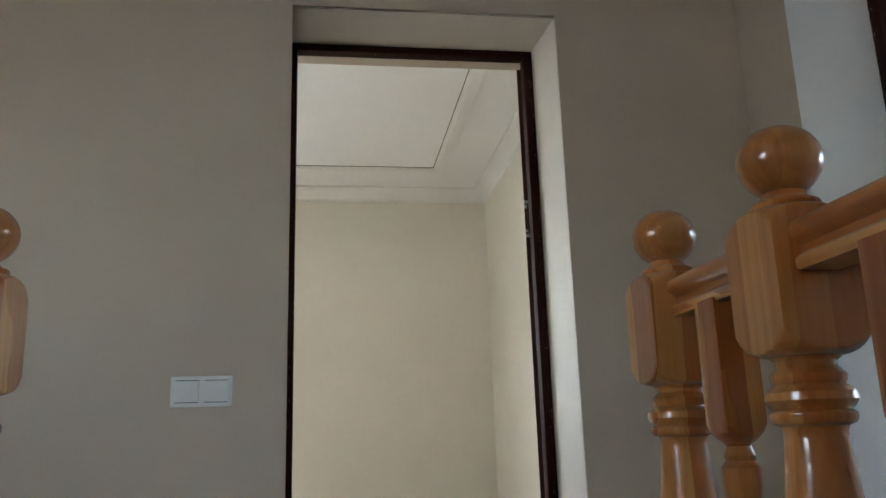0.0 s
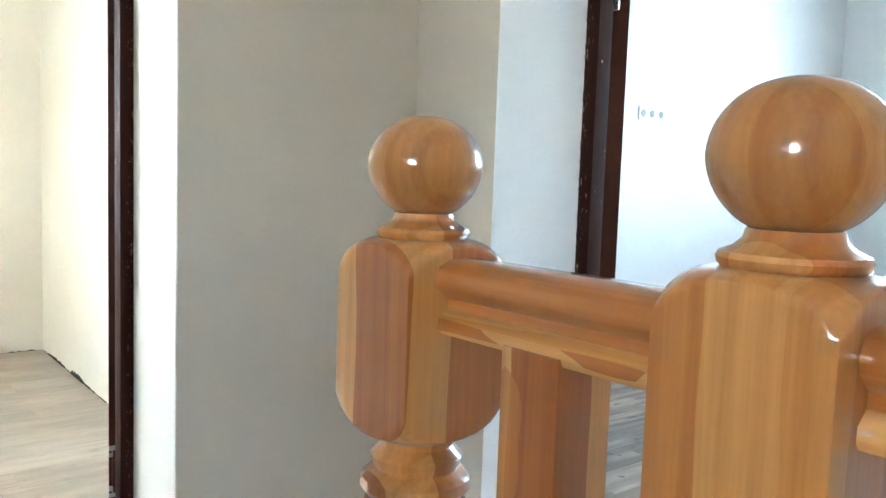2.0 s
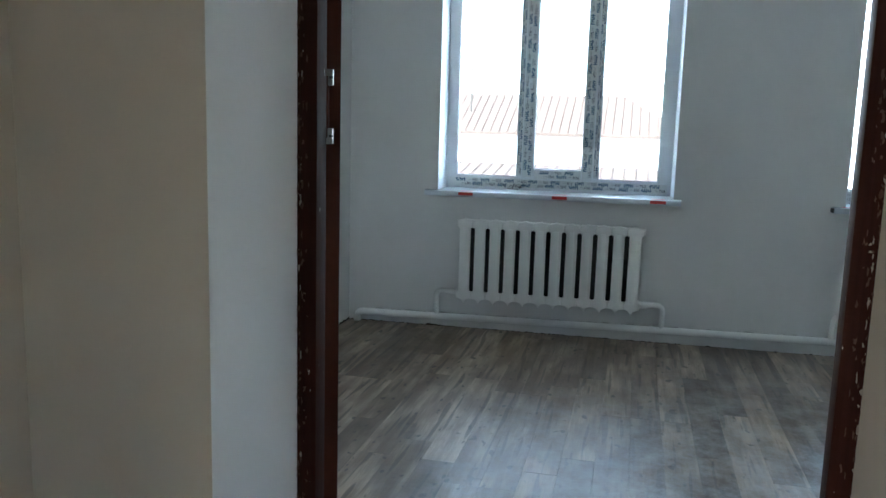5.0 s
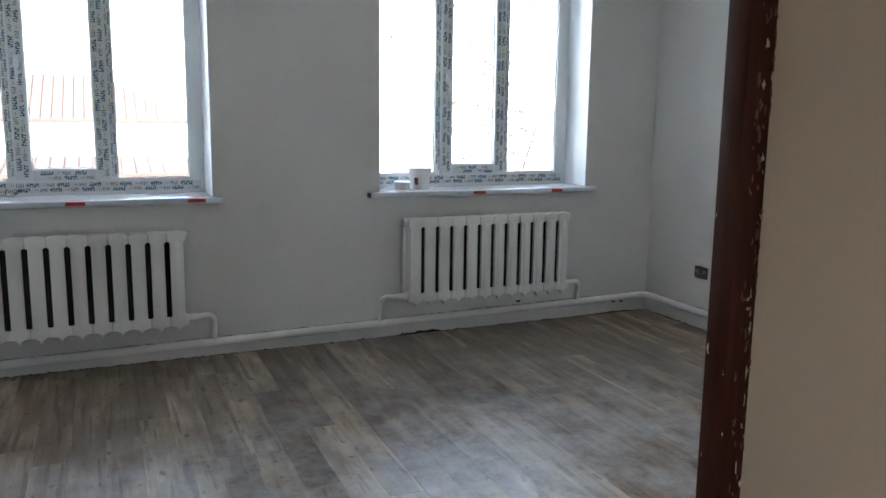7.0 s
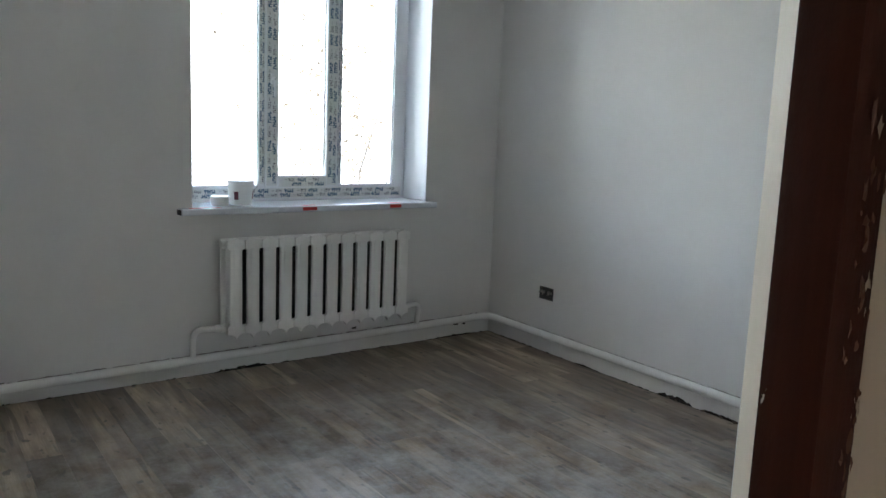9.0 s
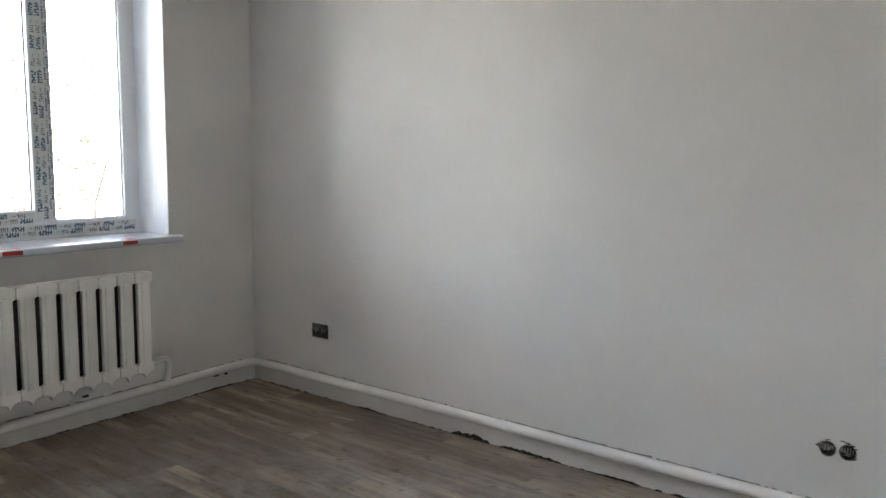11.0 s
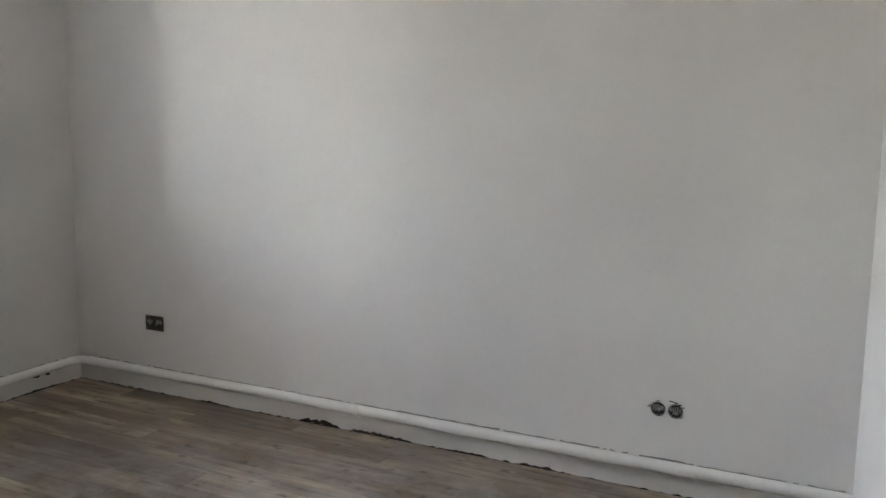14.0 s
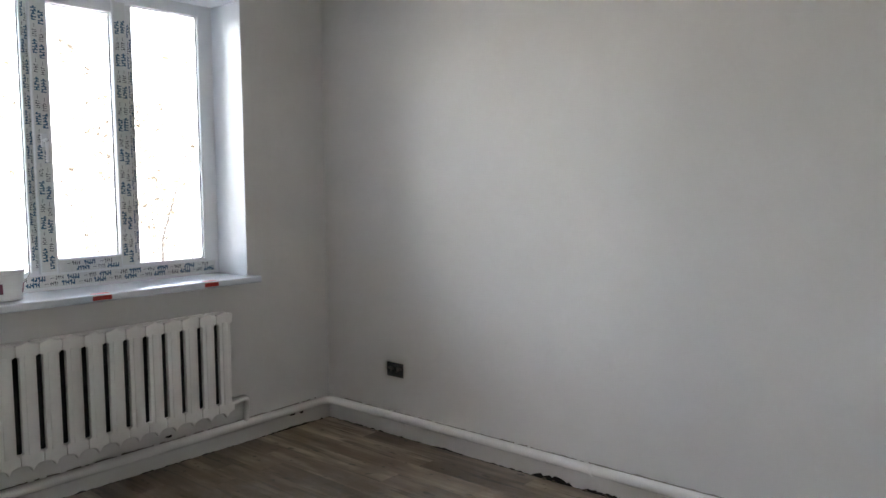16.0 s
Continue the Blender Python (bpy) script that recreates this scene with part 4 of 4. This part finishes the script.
# ---- broken plaster edge at the foot of the walls ----
def broken_edge(name, x0, y0, x1, y1, inward, spots, seed, label):
    """A ragged gap along the floor; spots: (start, end, height) in metres along the wall."""
    rnd = random.Random(seed)
    d = Vector((x1 - x0, y1 - y0, 0))
    length = d.length
    d.normalize()
    nrm = Vector((*inward, 0))
    bm = bmesh.new()
    base = Vector((x0, y0, -0.004))
    prev = None
    p = 0.0
    while p < length:
        h = 0.0038 + rnd.random() ** 4 * 0.008
        for a, b, hh in spots:
            if a <= p <= b:
                k = math.sin(math.pi * (p - a) / (b - a)) ** 0.5
                h += hh * k * (0.35 + 0.65 * rnd.random())
        c = base + d * p
        q = [bm.verts.new(c + nrm * 0.0005), bm.verts.new(c + nrm * (0.006 + rnd.random() * 0.004)), bm.verts.new(c + nrm * 0.004 + Vector((0, 0, h))), bm.verts.new(c + nrm * 0.0005 + Vector((0, 0, h)))]
        if prev:
            for i in range(4):
                bm.faces.new((prev[i], prev[(i + 1) % 4], q[(i + 1) % 4], q[i]))
        prev = q
        p += 0.006 + rnd.random() * 0.018
    return tagged(part(name, bm, GAP, sharp=10), label, "plaster gap", kind="structure")


broken_edge("trim_gap_south", EAST, SOUTH, WEST, SOUTH, (0, 1), [(0.95, 1.15, 0.008), (1.66, 1.92, 0.030), (1.98, 2.35, 0.020), (2.55, 2.75, 0.016), (2.9, 3.1, 0.014), (3.72, 3.80, 0.014), (4.1, 4.28, 0.014)], 3, "ragged dark gap between plaster and floor")
skewed(broken_edge("trim_gap_east", EAST, NORTH, EAST, SOUTH, (-1, 0), [(0.6, 0.7, 0.010), (3.55, 3.9, 0.022), (5.2, 5.6, 0.010)], 4, "ragged dark gap between plaster and floor"))
broken_edge("trim_gap_north", WEST, NORTH, EAST, NORTH, (0, -1), [(2.2, 2.6, 0.01), (3.6, 4.2, 0.012)], 5, "ragged dark gap between plaster and floor")
broken_edge("trim_gap_side_north", -3.2, AY, AX, AY, (0, -1), [(3.2, 3.5, 0.008)], 6, "thin dark gap between plaster and floor")
broken_edge("trim_gap_side_east", AX, AY, AX, 0.41, (-1, 0), [(0.1, 0.5, 0.014), (0.6, 0.9, 0.02)], 7, "ragged dark gap between plaster and floor")
broken_edge("trim_gap_west", WEST + 0.004, SOUTH, WEST + 0.004, -1.61, (1, 0), [(0.0, 3.0, 0.03)], 8, "dark gap at the foot of the wall")

rnd = random.Random(11)


def chip(x, y, z, size):
    bm = bmesh.new()
    bmesh.ops.create_icosphere(bm, subdivisions=1, radius=size)
    for v in bm.verts:
        v.co *= 0.6 + rnd.random() * 0.8
        v.co.z *= 0.6
    ob = part("plaster_chip", bm, CHIP, sharp=5)
    ob.matrix_world = Matrix.Translation((x, y, z))
    return tagged(ob, "broken lump of grey plaster at the wall foot", "plaster chip", "plaster chips along the wall")


for x, s in ((4.30, 0.012), (4.24, 0.010), (4.05, 0.012), (3.93, 0.011), (3.84, 0.013), (2.30, 0.011), (1.95, 0.010)):
    chip(x, SOUTH + 0.012, 0.006, s)
for y, s in ((-4.55, 0.010), (-2.75, 0.012), (-2.62, 0.010)):
    skewed(chip(EAST - 0.012, y, 0.008, s))


def knocked_hole(y, z, w, h, seed):
    """A small ragged hole knocked into the plaster of the outer wall."""
    r = random.Random(seed)
    bm = bmesh.new()
    n = 18
    ring = [bm.verts.new((EAST - 0.0022, y + w * math.cos(i * math.tau / n) * r.uniform(0.5, 1.2), z + h * math.sin(i * math.tau / n) * r.uniform(0.4, 1.2))) for i in range(n)]
    mid = bm.verts.new((EAST - 0.0032, y, z))
    for i in range(n):
        bm.faces.new((ring[i], ring[(i + 1) % n], mid))
    return skewed(tagged(part("trim_hole", bm, GAP, sharp=10), "small dark ragged hole in the plaster", "plaster hole", kind="structure"))


knocked_hole(-4.42, 0.086, 0.030, 0.008, 61)
knocked_hole(-4.50, 0.084, 0.018, 0.010, 62)
knocked_hole(0.47, 0.052, 0.050, 0.010, 63)
knocked_hole(-3.55, 0.165, 0.030, 0.008, 64)


# ---- open socket boxes ----
def socket_pair(x, y, z, face, rough_edge, label):
    """Two round back boxes without covers, with bent wires; face: (dx, dy) out of the wall."""
    t = thing("socket_box", x, y, z, label, "socket")
    ax = Vector((-face[1], face[0], 0))
    out = Vector((*face, 0))
    c = Vector((x, y, z))
    r2 = random.Random(int(abs(x) * 100))
    if rough_edge == 10 and face[1] > 0:
        lo, hi = c - ax * 0.070 - Vector((0, 0, 0.046)), c + ax * 0.070 + Vector((0, 0, 0.042)) + out * 0.0015
        part("mount", boxed(min(lo.x, hi.x), max(lo.x, hi.x), min(lo.y, hi.y), max(lo.y, hi.y), lo.z, hi.z, bevel=0.0006), BOXPLATE, t, "dark grey mounting plate")
    for s in (-0.036, 0.036):
        cc = c + ax * s
        bm = bmesh.new()
        rings = []
        for rr, dd in ((0.031, 0.0035), (0.029, 0.0045), (0.028, -0.002), (0.027, 0.0012)):
            rings.append([bm.verts.new(cc + (ax * math.cos(k * math.tau / 20) + Vector((0, 0, 1)) * math.sin(k * math.tau / 20)) * rr + out * dd) for k in range(20)])
        for a, b in zip(rings, rings[1:]):
            for k in range(20):
                bm.faces.new((a[k], a[(k + 1) % 20], b[(k + 1) % 20], b[k]))
        bm.faces.new(rings[-1])
        bx = part("back_box", bm, BOXBLACK, t, "black round wall box")
        q0 = cc + Vector((0, 0, 0.007))
        fingers = bmesh.new()
        for i in range(5):
            h = 0.020 * (1 - 0.12 * abs(i - 2)) * r2.uniform(0.7, 1.1)
            m = q0 + ax * (i - 2) * 0.0095
            tube(fingers, [m + out * 0.003 - Vector((0, 0, 0.010)), m + out * 0.0045 + Vector((0, 0, h - 0.006))], r2.uniform(0.0024, 0.0042), 6)
        part("insert", fingers, INSERT, bx, "grey metal strips in the box")
        for i in range(3):
            a0 = r2.random() * math.tau
            p0 = cc + ax * 0.018 * math.cos(a0) + Vector((0, 0, 0.018 * math.sin(a0))) + out * 0.002
            p1 = cc + ax * r2.uniform(-0.012, 0.012) + Vector((0, 0, r2.uniform(-0.012, 0.012))) + out * 0.012
            p2 = p1 + ax * r2.uniform(-0.014, 0.014) + Vector((0, 0, r2.uniform(0.0, 0.016))) + out * 0.002
            part("wire", tube(bmesh.new(), [p0, p1, p2], 0.0016, 6), WIRE, bx, "bent wire end")
    for i in range(rough_edge):
        a0 = r2.uniform(0.05, 0.95) * math.pi if i % 5 else r2.uniform(0, math.tau)
        q = c + ax * (0.074 * math.cos(a0)) + Vector((0, 0, 0.041 * math.sin(a0)))
        size = r2.uniform(0.0018, 0.004)
        bm = bmesh.new()
        bmesh.ops.create_icosphere(bm, subdivisions=1, radius=size)
        for v in bm.verts:
            v.co = q + ax * v.co.x * 2.8 + Vector((0, 0, v.co.z * 0.9)) + out * (v.co.y * 0.4 + 0.001)
        part("broken_rim", bm, CHIP if r2.random() < 0.5 else BOXBLACK, t, "broken plaster rim", sharp=5)
    return t


socket_pair(5.415, SOUTH, 0.418, (0, 1), 10, "open double socket box with bare wires near the corner")
socket_pair(2.483, SOUTH, 0.368, (0, 1), 16, "open double socket box with broken plaster round it")
socket_pair(0.499, AY, 0.347, (0, -1), 10, "open double socket box in the cream wall")
t = thing("wall_outlet", 3.775, NORTH, 1.418, "triple white wall socket with dark openings", "socket")
for x in (3.700, 3.775, 3.850):
    part("plate", boxed(x - 0.036, x + 0.036, NORTH - 0.010, NORTH, 1.380, 1.456, bevel=0.003), SWITCH, t)
    part("insert", tube(bmesh.new(), [(x, NORTH - 0.009, 1.418), (x, NORTH - 0.012, 1.418)], 0.021, 16), BOXBLACK, t)
chipbrick = boxed(0.16, 0.26, AY - 0.035, AY - 0.001, 0.0, 0.035, bevel=0.005)
tagged(part("brick_piece", chipbrick, plain("brown_brick", (0.30, 0.18, 0.11), 0.9, vary=0.3)), "small broken brown brick piece on the floor", "brick")

# ---- outside ----
structure("ground", boxed(-400, 900, -700, 700, -3.7, -3.5), SNOW, "pale dry ground round the houses", "ground")


def neighbour(name, x0, x1, y0, y1, zb, ze, run, rise, hip, label):
    """A low house with a seamed metal roof that rises away from the eaves and is hipped at its southern end."""
    h = thing(name, (x0 + x1) / 2, (y0 + y1) / 2, zb, label, "house")
    part("wall", boxed(x0, x1, y0, y1, zb, ze), RENDERW, h, "white rendered wall")
    ya, yb, xe = y0 - 0.25, y1 + 0.25, x0 - 0.45
    bm = bmesh.new()
    xr, xb = xe + run, x1 + 0.45
    eaves = [(xe, ya), (xe, yb), (xb, yb), (xb, ya)]
    up = [bm.verts.new((x, y, ze)) for x, y in eaves]
    lo = [bm.verts.new((x, y, ze - 0.06)) for x, y in eaves]
    ridge = [bm.verts.new((xr, ya + hip, ze + rise)), bm.verts.new((xr, yb, ze + rise))]
    bm.faces.new((up[0], up[1], ridge[1], ridge[0]))
    bm.faces.new((up[2], up[3], ridge[0], ridge[1]))
    bm.faces.new((up[3], up[0], ridge[0]))
    bm.faces.new((up[1], up[2], ridge[1]))
    bm.faces.new(lo)
    for i in range(4):
        k = (i + 1) % 4
        bm.faces.new((up[k], up[i], lo[i], lo[k]))
    bmesh.ops.recalc_face_normals(bm, faces=bm.faces)
    roof = part("roof", bm, ROOF, h, "pale tan seamed metal roof", sharp=20)
    seams = bmesh.new()
    y = ya + 0.05
    while y < yb:
        t = min(1.0, (y - ya) / hip)
        tube(seams, [(xe, y, ze + 0.012), (xe + run * t, y, ze + rise * t + 0.012)], 0.008, 4)
        y += 0.165
    tagged(part("seams", seams, SEAM, roof, "thin brown raised roof seams"), kind="stuff")
    return h


neighbour("house", 16.0, 18.8, -1.9, 3.5, -3.5, 1.43, 1.7, 0.79, 1.35, "white house with a pale tan seamed metal roof")
neighbour("shed", 11.8, 13.4, -3.2, 3.4, -3.5, 0.80, 1.1, 0.16, 2.2, "low shed with a pale tan seamed metal roof")
mast = tagged(part("aerial_mast", tube(bmesh.new(), [(16.4, 2.25, 1.6), (16.4, 2.25, 2.75)], 0.02, 8), BARK), "thin roof mast on the neighbouring house", "mast")


def bare_tree(name, x, y, z, height, seed):
    r = random.Random(seed)
    t = thing(name, x, y, z, "sparse tree with thin twigs and a few dry leaves", "tree")
    bm = bmesh.new()
    tips = []

    def limb(p, d, length, rad, depth):
        pts = [p]
        q = p.copy()
        dd = d.copy()
        for i in range(4):
            dd = (dd + Vector((r.uniform(-.25, .25), r.uniform(-.25, .25), r.uniform(-.05, .2)))).normalized()
            q = q + dd * length / 4
            pts.append(q.copy())
        tube(bm, pts, [rad * (1 - 0.16 * i) for i in range(5)], 6)
        if depth == 0:
            tips.extend(pts[2:])
            return
        for i in range(5 if depth > 1 else 4):
            a = r.uniform(0, math.tau)
            nd = (dd + Vector((math.cos(a), math.sin(a), r.uniform(-0.1, 0.5))) * 1.0).normalized()
            limb(pts[r.choice((1, 2, 3, 4))], nd, length * r.uniform(0.5, 0.72), rad * 0.40, depth - 1)

    limb(Vector((x, y, z)), Vector((0, 0, 1)), height * 0.55, 0.045, 3)
    part("trunk", bm, BARK, t)
    bl = bmesh.new()
    for p in tips:
        for i in range(8):
            c = p + Vector((r.gauss(0, 0.2), r.gauss(0, 0.2), r.gauss(0, 0.18)))
            a = Vector((r.uniform(-1, 1), r.uniform(-1, 1), r.uniform(-1, 1))).normalized() * r.uniform(0.03, 0.08)
            b = a.cross(Vector((r.uniform(-1, 1), r.uniform(-1, 1), r.uniform(-1, 1)))).normalized() * r.uniform(0.02, 0.045)
            bl.faces.new([bl.verts.new(c + v) for v in (a, b, -a, -b)])
    part("crown", bl, DRYLEAF, t, "few dry leaves", sharp=5)
    return t


bare_tree("tree", 14.5, -8.0, -3.5, 10.2, 21)

# ---- floor boards, last ----
BOARD_MESH = {}


def board(length, width, mat, key):
    k = (round(length, 3), round(width, 3), key)
    if k not in BOARD_MESH:
        bm = bmesh.new()
        l, w, c = length - 0.0002, width - 0.0002, 0.0004
        low = [bm.verts.new(p) for p in ((0, 0, -0.006), (l, 0, -0.006), (l, w, -0.006), (0, w, -0.006))]
        mid = [bm.verts.new(p) for p in ((0, 0, -0.0012), (l, 0, -0.0012), (l, w, -0.0012), (0, w, -0.0012))]
        top = [bm.verts.new(p) for p in ((c, c, 0), (l - c, c, 0), (l - c, w - c, 0), (c, w - c, 0))]
        bm.faces.new(top)
        for a, b in ((low, mid), (mid, top)):
            for i in range(4):
                bm.faces.new((a[i], a[(i + 1) % 4], b[(i + 1) % 4], b[i]))
        BOARD_MESH[k] = mesh_of("board", bm, mat, 20)
    return BOARD_MESH[k]


def lay_boards(parent, x0, x1, y0, y1, width, length, mat, key, seed):
    r = random.Random(seed)
    y = y0
    while y < y1 - 0.01:
        w = min(width, y1 - y)
        x = x0
        cut = r.choice((0.3, 0.5, 0.7, 0.9, 1.1))
        while x < x1 - 0.01:
            l = min(cut, x1 - x)
            b = new("board", board(l, w, mat, key))
            b.parent = parent
            b.matrix_parent_inverse = parent.matrix_world.inverted()
            b.location = (x, y, 0)
            x += l
            cut = length
        y += w


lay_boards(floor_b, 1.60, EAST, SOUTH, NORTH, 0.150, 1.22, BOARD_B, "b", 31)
lay_boards(floor_a, -1.4, AX, 0.26, AY, 0.150, 1.22, BOARD_A, "a", 32)
